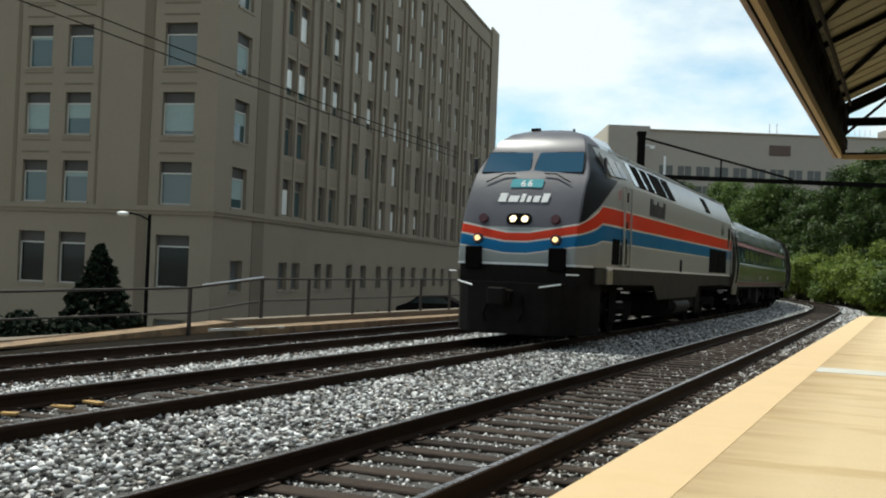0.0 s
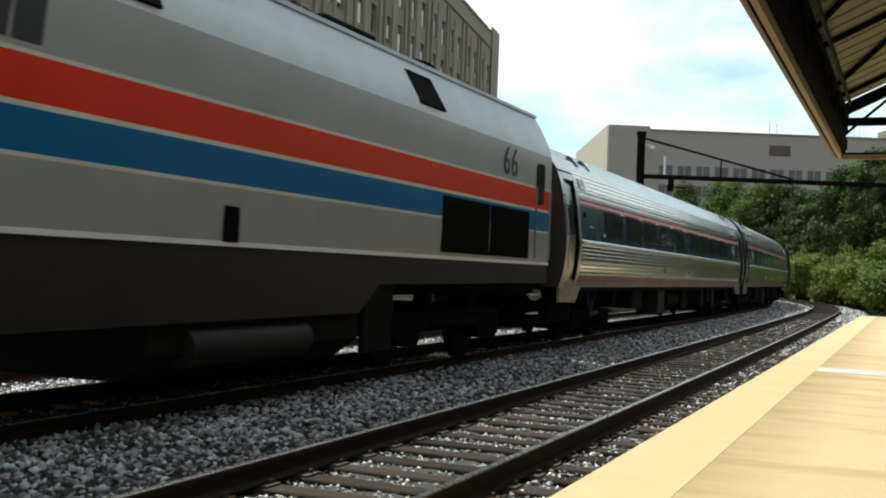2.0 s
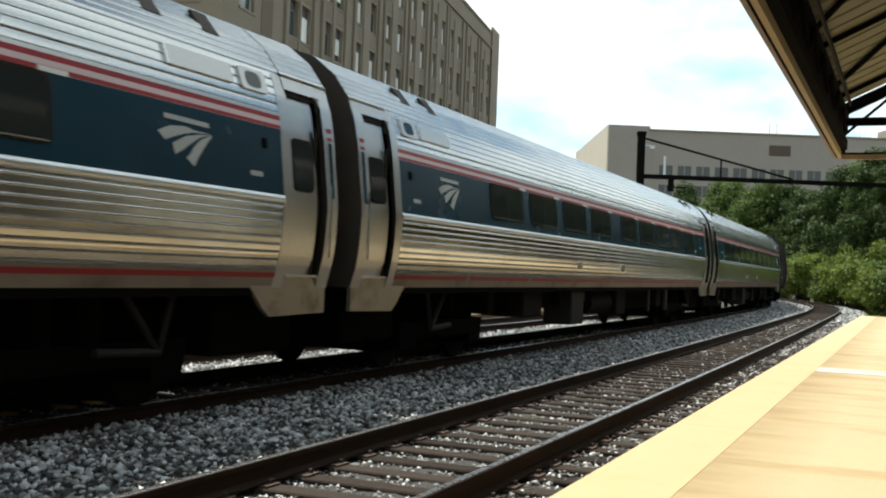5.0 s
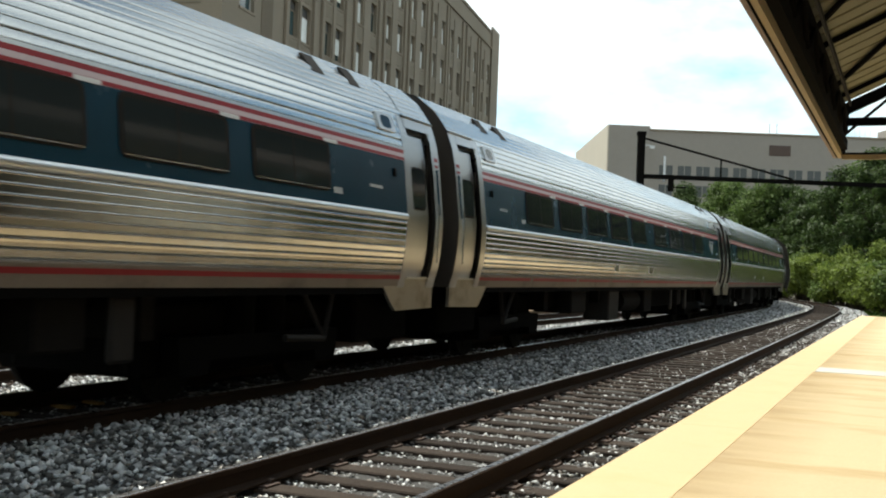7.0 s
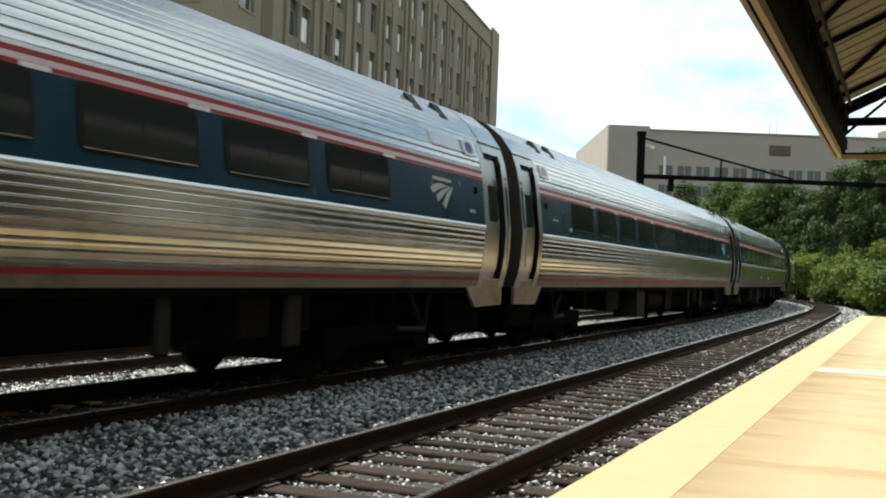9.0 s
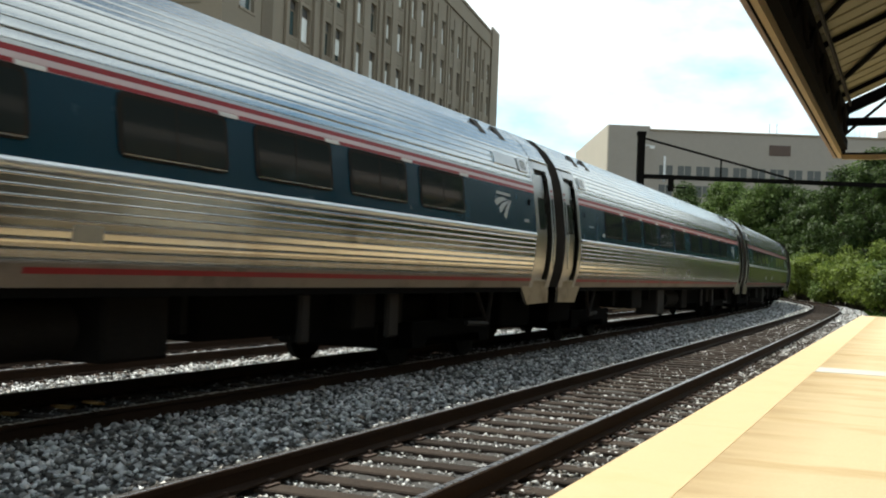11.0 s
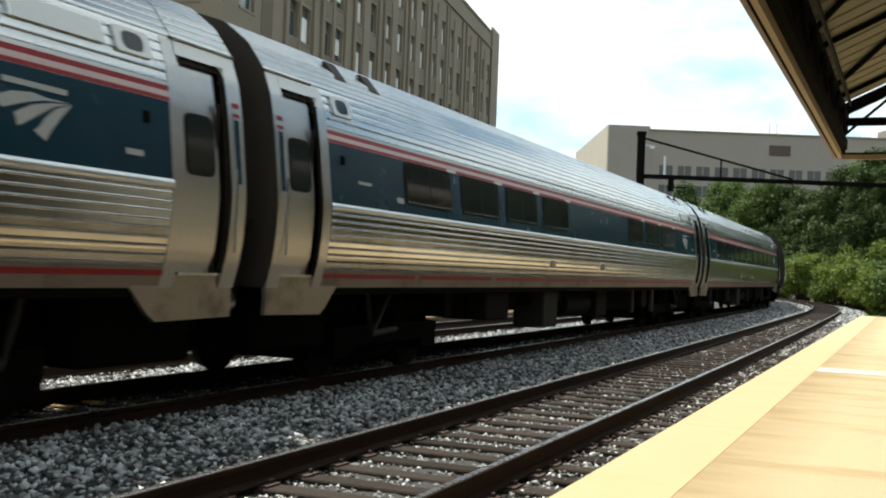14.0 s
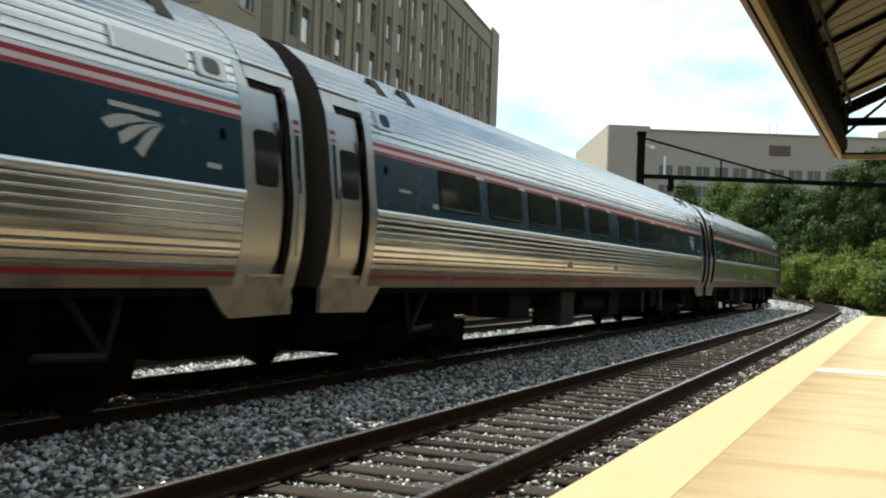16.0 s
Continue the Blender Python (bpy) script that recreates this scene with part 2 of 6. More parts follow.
M_DARKPAINT = mat("charcoal_paint", (0.035, 0.035, 0.04), 0.4, vary=0.08, spec=0.25)
M_TEAL = mat("number_board", (0.08, 0.30, 0.34), 0.7, vary=0.05, spec=0.1)
M_PINKRED = mat("decal_red", (0.38, 0.13, 0.13), 0.5, vary=0.1)
M_HEAD = glow_mat("headlight_lens", (1.0, 0.80, 0.50), 1.9)
M_DITCH = glow_mat("ditch_light_lens", (1.0, 0.60, 0.28), 1.4)
M_CLASSRED = mat("marker_lens", (0.06, 0.015, 0.018), 0.15, vary=0.05)


def glass(name, color, rough=0.04, spec=0.6):
    m = bpy.data.materials.new(name)
    m.use_nodes = True
    b = m.node_tree.nodes["Principled BSDF"]
    b.inputs["Base Color"].default_value = (*color, 1)
    b.inputs["Roughness"].default_value = rough
    b.inputs["IOR"].default_value = 1.52
    b.inputs["Specular IOR Level"].default_value = spec
    return m


M_GLASS = glass("tinted_glass", (0.024, 0.031, 0.032), 0.06, 0.2)
M_UNSEEN_WALL = mat("station_wall_paint", (0.25, 0.265, 0.25), 0.9, vary=0.15, scale=3, fine=30)
M_GLASS_D = glass("dark_window_glass", (0.012, 0.014, 0.015), 0.05, 0.25)
# teal base stands for the sky mirrored in the office panes
M_GLASS_B = glass("window_glass", (0.05, 0.085, 0.09), 0.03)
# blue base puts reflected sky into the windshield glass
M_WINDSHIELD = glass("windshield_glass", (0.03, 0.085, 0.14), 0.03)
M_GLASS_FAR = glass("far_window_glass", (0.085, 0.09, 0.088), 0.3, 0.3)


# ---- mesh helpers ----
def mesh_ob(name, bm, material, smooth=None):
    me = bpy.data.meshes.new(name)
    bmesh.ops.recalc_face_normals(bm, faces=bm.faces[:])
    bm.to_mesh(me)
    bm.free()
    for m in material if isinstance(material, (list, tuple)) else [material]:
        me.materials.append(m)
    if smooth:
        me.polygons.foreach_set("use_smooth", [True] * len(me.polygons))
        me.set_sharp_from_angle(angle=radians(smooth))
    return new(name, me)


def part(name, bm, material, parent, label="", smooth=None):
    ob = mesh_ob(name, bm, material, smooth)
    ob.parent = parent
    return tagged(ob, label)


def share(name, ob, m, parent):
    o = new(name, ob.data)
    o.parent = parent
    o.matrix_basis = m
    return o


def empty(name, m, label, category, group="", kind=""):
    e = new(name)
    e.matrix_basis = m
    e.empty_display_size = 0.2
    return tagged(e, label, category, group, kind)


def box(bm, x0, x1, y0, y1, z0, z1, bevel=0.0):
    vs = [bm.verts.new((x, y, z)) for x in (x0, x1) for y in (y0, y1) for z in (z0, z1)]
    q = [(0, 1, 3, 2), (4, 6, 7, 5), (0, 4, 5, 1), (2, 3, 7, 6), (0, 2, 6, 4), (1, 5, 7, 3)]
    fs = [bm.faces.new([vs[i] for i in f]) for f in q]
    if bevel:
        es = list({e for f in fs for e in f.edges})
        bmesh.ops.bevel(bm, geom=es, offset=bevel, segments=1, affect="EDGES")
    return bm


def boxes(*specs, bevel=0.0):
    bm = bmesh.new()
    for s in specs:
        box(bm, *s, bevel=bevel)
    return bm


def prism(pts, axis, a, b, bm=None):
    """Extrudes a closed outline of pairs along an axis from a to b."""
    bm = bm or bmesh.new()

    def at(u, v, w):
        return {"x": (w, u, v), "y": (u, w, v), "z": (u, v, w)}[axis]
    r0 = [bm.verts.new(at(u, v, a)) for u, v in pts]
    r1 = [bm.verts.new(at(u, v, b)) for u, v in pts]
    n = len(pts)
    for i in range(n):
        bm.faces.new((r0[i], r0[(i + 1) % n], r1[(i + 1) % n], r1[i]))
    bm.faces.new(r0)
    bm.faces.new(r1[::-1])
    return bm


def cyl(bm, p0, p1, r0, r1=None, seg=12, caps=True):
    p0, p1 = Vector(p0), Vector(p1)
    r1 = r0 if r1 is None else r1
    q = (p1 - p0).to_track_quat("Z", "Y")
    a, b = [], []
    for i in range(seg):
        c = Vector((math.cos(2 * math.pi * i / seg), math.sin(2 * math.pi * i / seg), 0))
        a.append(bm.verts.new(p0 + q @ (c * r0)))
        b.append(bm.verts.new(p1 + q @ (c * r1)))
    for i in range(seg):
        bm.faces.new((a[i], a[(i + 1) % seg], b[(i + 1) % seg], b[i]))
    if caps:
        bm.faces.new(a[::-1])
        bm.faces.new(b)
    return bm


def tube(points, r, seg=8):
    """One connected pipe along the points."""
    bm = bmesh.new()
    pts = [Vector(p) for p in points]
    rings = []
    for i, p in enumerate(pts):
        d = (pts[min(i + 1, len(pts) - 1)] - pts[max(i - 1, 0)]).normalized()
        q = d.to_track_quat("Z", "Y")
        rings.append([bm.verts.new(p + q @ Vector((r * math.cos(2 * math.pi * k / seg), r * math.sin(2 * math.pi * k / seg), 0))) for k in range(seg)])
    for a, b in zip(rings[:-1], rings[1:]):
        for k in range(seg):
            bm.faces.new((a[k], a[(k + 1) % seg], b[(k + 1) % seg], b[k]))
    bm.faces.new(rings[0][::-1])
    bm.faces.new(rings[-1])
    return bm


def rounded(w, h, r, n=4):
    """Outline of a rounded rectangle, centred."""
    out = []
    for cx, cy, a0 in ((w / 2 - r, h / 2 - r, 0), (-w / 2 + r, h / 2 - r, 90), (-w / 2 + r, -h / 2 + r, 180), (w / 2 - r, -h / 2 + r, 270)):
        for i in range(n + 1):
            a = radians(a0 + 90 * i / n)
            out.append((cx + r * math.cos(a), cy + r * math.sin(a)))
    return out


def raw_mesh(name, verts, faces_flat, corners, material, parent=None):
    """A mesh from arrays: verts (n, 3), flat vertex indices, corners a face."""
    me = bpy.data.meshes.new(name)
    nf = len(faces_flat) // corners
    me.vertices.add(len(verts))
    me.vertices.foreach_set("co", np.asarray(verts, dtype=np.float32).ravel())
    me.loops.add(len(faces_flat))
    me.loops.foreach_set("vertex_index", np.asarray(faces_flat, dtype=np.int32))
    me.polygons.add(nf)
    me.polygons.foreach_set("loop_start", np.arange(nf, dtype=np.int32) * corners)
    me.update(calc_edges=True)
    me.materials.append(material)
    ob = new(name, me)
    ob.parent = parent
    return ob


# ---- the line of the tracks ----
D12, D23, Z3, HALF = 4.017, 4.098, -0.133, 0.7525
SS = np.arange(-260.0, 330.0, 0.5)


def track_table():
    k1, yc, rad, lt = 0.0003, 51.28, 113.2, 21.56
    kap = np.where(SS < yc, k1, k1 + (1 / rad - k1) * np.clip((SS - yc) / lt, 0, 1))
    kap = np.where(SS < -30, 0, kap)
    i0 = np.searchsorted(SS, 0)
    th = np.cumsum(kap) * 0.5
    th -= th[i0]
    x = np.cumsum(-np.sin(th)) * 0.5
    y = np.cumsum(np.cos(th)) * 0.5
    return x - x[i0] - 3.5212, y - y[i0], th


TX, TY, TH = track_table()


def on_track(off, s):
    """Place and heading at the length s along the near track, off metres to its right."""
    x, y, th = (float(np.interp(s, SS, v)) for v in (TX, TY, TH))
    return x + off * math.cos(th), y + off * math.sin(th), th


def sweep(profile, off, s_list, z0=0.0, bm=None, closed=True):
    """Sweeps a cross-section (x right, z up) along the track line."""
    bm = bm or bmesh.new()
    rings = []
    for s in s_list:
        x, y, th = on_track(off, s)
        c, sn = math.cos(th), math.sin(th)
        rings.append([bm.verts.new((x + u * c, y + u * sn, z0 + v)) for u, v in profile])
    n = len(profile)
    for a, b in zip(rings[:-1], rings[1:]):
        for i in range(n if closed else n - 1):
            bm.faces.new((a[i], a[(i + 1) % n], b[(i + 1) % n], b[i]))
    return bm


# ---- ground ----
def ground():
    xs = [-1500, -600, -300, -150, -80, -50, -33, -30, -20, -16.5, -14.6, -14.4, -10, -5, 0, 5, 15, 30, 60, 150, 400, 1500]
    ys = [-1500, -400, -150, -60, -20, 0, 20, 40, 60, 80, 100, 130, 170, 230, 300, 450, 700, 1200, 2500]
    bm = bmesh.new()
    grid = []
    for y in ys:
        row = []
        for x in xs:
            z = -0.75 if x > -14.5 else (-4.6 if x < -16 else -3.2)
            if y > 39 and -31 < x < -14.5:
                z = -1.5
            if y > 165 and x < -14.5:
                z = -0.8
            row.append(bm.verts.new((x, y, z)))
        grid.append(row)
    for j in range(len(ys) - 1):
        for i in range(len(xs) - 1):
            bm.faces.new((grid[j][i], grid[j][i + 1], grid[j + 1][i + 1], grid[j + 1][i]))
    tagged(mesh_ob("ground", bm, M_SOIL), "dry soil and patchy grass beside the railway", "ground", kind="structure")


def s_steps(a, b):
    out, s = [], a
    while s < b:
        out.append(s)
        s += 2.0 if s < 48 else 1.0
    return out + [b]


def ballast_bed():
    rng = np.random.default_rng(3)
    us = np.concatenate([np.arange(-11.2, 1.66, 0.16), [1.66]])
    ss = np.concatenate([np.arange(-30, 0, 2.0), np.arange(0, 30, 0.25), np.arange(30, 150, 1.0)])
    th = np.interp(ss, SS, TH)
    x0, y0 = np.interp(ss, SS, TX), np.interp(ss, SS, TY)
    V = np.zeros((len(ss), len(us), 3))
    V[..., 0] = x0[:, None] + us[None] * np.cos(th)[:, None]
    V[..., 1] = y0[:, None] + us[None] * np.sin(th)[:, None]
    base = np.interp(us, [-11.2, -10.0, -9.3, -6.9, -6.2, -5.4, -4.8, -4.6, -3.4, -3.2, -2.4, -1.6, -0.86, -0.70, 0.70, 0.86, 1.2, 1.66],
                     [-0.45, -0.36, -0.345, -0.345, -0.24, -0.18, -0.175, -0.212, -0.212, -0.175, -0.155, -0.16, -0.178, -0.222, -0.222, -0.226, -0.228, -0.28])
    V[..., 2] = base[None] + rng.normal(0, 0.012, V.shape[:2])
    n, m = V.shape[:2]
    i, j = np.meshgrid(np.arange(n - 1), np.arange(m - 1), indexing="ij")
    q = np.stack([i * m + j, i * m + j + 1, (i + 1) * m + j + 1, (i + 1) * m + j], -1).reshape(-1)
    ob = raw_mesh("ballast_bed", V.reshape(-1, 3), q, 4, M_BALLAST)
    tagged(ob, "grey crushed stone ballast bed under the tracks", "ballast", kind="structure")
    return us, base


BED_U, BED_Z = ballast_bed()
ground()


def stones():
    rng = np.random.default_rng(11)
    octa = np.array([[1, 0, 0], [-1, 0, 0], [0, 1, 0], [0, -1, 0], [0, 0, 1], [0, 0, -1]], float)
    tri = np.array([[0, 2, 4], [2, 1, 4], [1, 3, 4], [3, 0, 4], [2, 0, 5], [1, 2, 5], [3, 1, 5], [0, 3, 5]])
    allv, allf, base = [], [], 0
    # stretch of line, band of offsets, stones a square metre, half size, lift, share that lies deeper
    zones = [(-5, 3.5, -3.30, -0.80, 120, 0.040), (-5, 4.5, -0.70, 0.72, 150, 0.036), (-5, 4.5, 0.80, 1.66, 120, 0.038), (-5, 7, -7.35, -4.85, 70, 0.042), (-5, 5, -4.72, -3.32, 70, 0.038),
             (3.5, 14, -3.30, -0.80, 330, 0.039), (14, 26, -3.30, -0.80, 200, 0.036), (26, 46, -3.3, -0.8, 110, 0.046), (46, 95, -3.3, -0.8, 60, 0.065), (46, 95, 0.8, 2.2, 60, 0.065),
             (4.5, 10, -0.70, 0.72, 460, 0.024), (10, 14, -0.70, 0.72, 380, 0.024), (14, 30, -0.70, 0.72, 200, 0.026), (30, 50, -0.70, 0.72, 70, 0.034),
             (4.5, 16, 0.80, 1.66, 300, 0.028), (16, 46, 0.80, 1.66, 110, 0.036),
             (5, 20, -4.72, -3.32, 150, 0.028), (20, 34, -4.72, -3.32, 70, 0.034),
             (7, 22, -7.35, -4.85, 180, 0.038), (22, 40, -7.35, -4.85, 90, 0.042),
             (9, 26, -8.8, -7.45, 60, 0.034)]
    for s0, s1, u0, u1, dens, size in zones:
        n = int((s1 - s0) * (u1 - u0) * dens)
        s, u = rng.uniform(s0, s1, n), rng.uniform(u0, u1, n)
        th = np.interp(s, SS, TH)
        x = np.interp(s, SS, TX) + u * np.cos(th)
        y = np.interp(s, SS, TY) + u * np.sin(th)
        inside = ((u > -0.75) & (u < 0.75)) | ((u > -4.77) & (u < -3.27))
        z = np.interp(u, BED_U, BED_Z) + rng.uniform(0.0, size * 1.1, n) - np.where(inside, 0.012, 0)
        sz = size * rng.uniform(0.55, 1.3, (n, 1, 1))
        shape = octa[None] * rng.uniform(0.55, 1.15, (n, 6, 1)) + rng.normal(0, 0.16, (n, 6, 3))
        shape *= sz * np.stack([rng.uniform(0.8, 1.4, n), rng.uniform(0.7, 1.15, n), rng.uniform(0.38, 0.8, n)], -1)[:, None, :]
        a, b = rng.uniform(0, 6.28, n), rng.uniform(-0.9, 0.9, n)
        ca, sa, cb, sb = np.cos(a), np.sin(a), np.cos(b), np.sin(b)
        X, Y, Z = shape[..., 0], shape[..., 1], shape[..., 2]
        Y, Z = Y * cb[:, None] - Z * sb[:, None], Y * sb[:, None] + Z * cb[:, None]
        X, Y = X * ca[:, None] - Y * sa[:, None], X * sa[:, None] + Y * ca[:, None]
        v = np.stack([X + x[:, None], Y + y[:, None], Z + z[:, None]], -1)
        allv.append(v.reshape(-1, 3))
        allf.append((tri[None] + (np.arange(n) * 6)[:, None, None] + base).reshape(-1))
        base += n * 6
    ob = raw_mesh("gravel", np.concatenate(allv), np.concatenate(allf), 3, M_STONE)
    tagged(ob, "loose grey and white crushed stones between the rails", "gravel", kind="stuff")


stones()

# ---- tracks ----
RAIL = [(-0.07, -0.171), (0.07, -0.171), (0.07, -0.158), (0.012, -0.135), (0.010, -0.05), (0.036, -0.038), (0.037, -0.008), (0.030, -0.002),
        (-0.030, -0.002), (-0.037, -0.008), (-0.036, -0.038), (-0.010, -0.05), (-0.012, -0.135), (-0.07, -0.158)]
HEAD = [(-0.026, -0.0035), (0.026, -0.0035), (0.022, 0.0), (-0.022, 0.0)]


def track(name, off, z0, label, tie_from, tie_to, tie_step):
    root = empty(name, pose(0, 0, 0), label, "railway track", kind="structure")
    for side in (-HALF, HALF):
        rail = part("rail", sweep(RAIL, off + side, s_steps(-40, 150), z0), M_RAIL, root, "rusty brown steel rail", smooth=40)
        part("rail_head", sweep(HEAD, off + side, s_steps(-40, 150), z0 + 0.0015), M_RAILTOP, rail, "polished running surface")
    rng = random.Random(5 + int(off * 10))
    bm = bmesh.new()
    box(bm, -1.28, 1.28, -0.112, 0.112, -0.17, 0.0, bevel=0.012)
    first = part("tie", bm, M_TIE, root, "weathered brown timber tie")
    plate_bm = boxes((-0.16, 0.16, -0.09, 0.09, 0.0, 0.016), (-0.13, -0.1, -0.05, -0.02, 0.016, 0.045), (0.1, 0.13, 0.02, 0.05, 0.016, 0.045))
    plate = None
    s, k = tie_from, 0
    while s < tie_to:
        x, y, th = on_track(off + rng.uniform(-0.05, 0.05), s)
        m = pose(x, y, z0 - 0.186 + rng.uniform(-0.006, 0.004), 0, 0, math.degrees(th) + rng.uniform(-1.2, 1.2))
        if k == 0:
            tie = first
            tie.matrix_basis = m
        else:
            tie = share("tie", first, m, root)
            tie["label"] = first["label"]
        if s < 22:
            for side in (-HALF, HALF):
                if plate is None:
                    plate = part("tie_plate", plate_bm, M_PLATE, tie, "rusty tie plate with spikes")
                    plate.matrix_basis = pose(side, 0, 0)
                else:
                    share("tie_plate", plate, pose(side, 0, 0), tie)
        s += tie_step + rng.uniform(-0.03, 0.03)
        k += 1
    # the far rest of the ties, too small to tell apart
    bm = bmesh.new()
    s = tie_to
    while s < 110:
        x, y, th = on_track(off, s)
        c, sn = math.cos(th), math.sin(th)
        vs = []
        for u, w in ((-1.28, -0.11), (1.28, -0.11), (1.28, 0.11), (-1.28, 0.11)):
            vs.append((x + u * c - w * sn, y + u * sn + w * c))
        lo = [bm.verts.new((a, b, z0 - 0.3)) for a, b in vs]
        hi = [bm.verts.new((a, b, z0 - 0.188)) for a, b in vs]
        bm.faces.new(hi)
        for i in range(4):
            bm.faces.new((lo[i], lo[(i + 1) % 4], hi[(i + 1) % 4], hi[i]))
        s += tie_step
    far = part("far_ties", bm, M_TIE, root)
    far["kind"] = "stuff"


track("track_near", 0.0, 0.0, "straight railway track with rusty rails on timber ties", -20.0, 62.0, 0.53)
track("track_middle", -D12, 0.0, "middle railway track with rusty rails on timber ties", -20.0, 56.0, 0.53)
track("track_far", -D12 - D23, Z3, "far railway track with rusty rails sunk in dark ballast", 6.0, 50.0, 0.53)


# ---- platform ----
def platform():
    root = empty("platform", pose(0, 0, 0), "low concrete station platform with a yellow safety edge", "platform", kind="structure")
    end = 46.4
    part("slab", boxes((-1.70, 9.0, -20.0, end, -0.9, 0.196), bevel=0.01), M_CONCRETE, root, "sunlit sandy concrete slab")
    y = -6.0
    while y < end - 1:
        y1 = min(y + 7.6, end)
        bm = bmesh.new()
        box(bm, -1.782, -1.193, y + 0.002, y1 - 0.002, 0.05, 0.1995, bevel=0.002)
        part("edge_strip", bm, M_YELLOW, root, "yellow painted platform edge strip")
        y = y1
    part("joint_band", boxes((-1.188, 9.0, 15.9, 16.75, 0.1, 0.2005)), M_PATCH, root, "pale concrete joint across the platform")
    part("kerb_wall", boxes((-1.74, -1.70, -20, end, -0.9, 0.05)), M_CONCRETE, root)


platform()


# ---- platform canopy ----
def canopy():
    root = empty("platform_canopy", pose(-1.545, 11.03, 4.25), "steel truss platform canopy with a tan fascia and corrugated deck", "canopy")
    y0, y1, end = -17.0, 14.6, 14.17
    rise, foot = 0.48, 0.98

    def roof_z(x):
        return foot + rise * x
    part("fascia", boxes((-0.024, 0.05, y0, y1, 0.0, 0.40)), M_CANOPY_FASCIA, root, "tan painted fascia board")
    part("gutter", prism([(-0.14, 0.05), (-0.12, 0.0), (-0.062, 0.0), (-0.062, 0.22), (-0.14, 0.22)], "y", y0, y1), M_CANOPY_GREY, root, "grey-brown metal gutter")
    # solid dark strip stands in for the shaded gap behind the gutter
    part("shadow_gap", boxes((-0.060, -0.026, y0, y1 - 0.02, 0.006, 0.38)), M_STEEL_DARK, root, "black strip filling in the shade of the gap behind the gutter")
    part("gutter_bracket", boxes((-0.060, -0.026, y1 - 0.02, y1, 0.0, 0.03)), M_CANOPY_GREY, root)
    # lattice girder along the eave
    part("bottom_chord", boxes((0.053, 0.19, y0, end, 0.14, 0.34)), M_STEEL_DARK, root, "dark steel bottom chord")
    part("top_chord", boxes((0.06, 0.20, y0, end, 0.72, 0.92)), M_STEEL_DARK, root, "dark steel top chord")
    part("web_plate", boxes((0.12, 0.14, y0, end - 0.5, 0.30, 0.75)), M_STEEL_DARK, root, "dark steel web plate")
    y, k = end - 0.3, 0
    while y > y0 + 1.2:
        a, b = (0.32, 0.76) if k % 2 else (0.76, 0.32)
        part("lattice_bar", tube([(0.2, y, a), (0.2, y - 0.9, b)], 0.035, 6), M_STEEL_DARK, root)
        y, k = y - 0.9, k + 1
    part("purlin", boxes((0.23, 0.27, y0, end - 0.5, 1.02, 1.12)), M_BRACKET, root, "grey-brown steel purlin")
    # corrugated deck, rising from the eave
    bm = bmesh.new()
    pitch, y, steps = 0.62, y0, []
    while y < end - 0.1:
        steps += [(y, 0.0), (y + pitch - 0.12, 0.0), (y + pitch - 0.10, 0.045), (y + pitch - 0.02, 0.045)]
        y += pitch
    steps = [q for q in steps if q[0] < end]
    rows = [[bm.verts.new((x, q, roof_z(x) + 0.13 + h + dz)) for q, h in steps] for x, dz in ((-0.1, 0), (5.2, 0), (5.2, 0.06), (-0.1, 0.06))]
    for r0, r1 in ((0, 1), (1, 2), (2, 3), (3, 0)):
        for i in range(len(steps) - 1):
            bm.faces.new((rows[r0][i], rows[r0][i + 1], rows[r1][i + 1], rows[r1][i]))
    part("roof_deck", bm, M_DECK, root, "ribbed tan metal roof deck")
    # back slope closes the roof over the platform
    part("back_slope", prism([(5.2, roof_z(5.2) + 0.14), (10.4, foot), (10.4, foot + 0.05), (5.2, roof_z(5.2) + 0.2)], "y", y0, end), M_DECK, root)

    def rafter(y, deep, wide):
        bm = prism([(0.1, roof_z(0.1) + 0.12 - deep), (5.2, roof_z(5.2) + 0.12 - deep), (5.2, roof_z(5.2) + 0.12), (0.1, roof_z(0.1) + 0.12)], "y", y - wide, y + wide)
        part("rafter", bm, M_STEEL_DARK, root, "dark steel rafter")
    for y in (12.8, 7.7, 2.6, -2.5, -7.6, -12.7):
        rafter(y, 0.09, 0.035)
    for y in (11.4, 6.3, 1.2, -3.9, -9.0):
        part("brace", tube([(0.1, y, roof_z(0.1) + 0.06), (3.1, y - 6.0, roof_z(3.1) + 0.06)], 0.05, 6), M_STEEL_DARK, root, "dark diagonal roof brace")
    # trusses across the platform: tie beam, post and knee brace under a deep rafter
    for y in (end, end - 19.0, end - 28.5):
        rafter(y, 0.26, 0.08)
        part("tie_beam", boxes((0.0, 9.8, y - 0.07, y + 0.07, 0.67, 0.84)), M_STEEL_DARK, root, "dark steel tie beam")
        part("post", boxes((-0.05, 0.04, y - 0.05, y + 0.05, 0.36, 0.96)), M_STEEL_DARK, root)
        part("knee_brace", tube([(0.05, y, 0.41), (1.5, y, 1.70)], 0.035, 6), M_STEEL_DARK, root)
    part("end_fascia", boxes((0.053, 9.8, y1 - 0.05, y1, -0.03, 0.08)), M_CANOPY_FASCIA, root, "tan end fascia")
    part("end_capping", boxes((0.053, 9.8, y1 - 0.06, y1 + 0.02, 0.083, 0.12)), M_STEEL_DARK, root)
    part("end_lip", boxes((0.053, 0.13, end, y1 - 0.07, 0.12, 0.38)), M_STEEL_DARK, root)
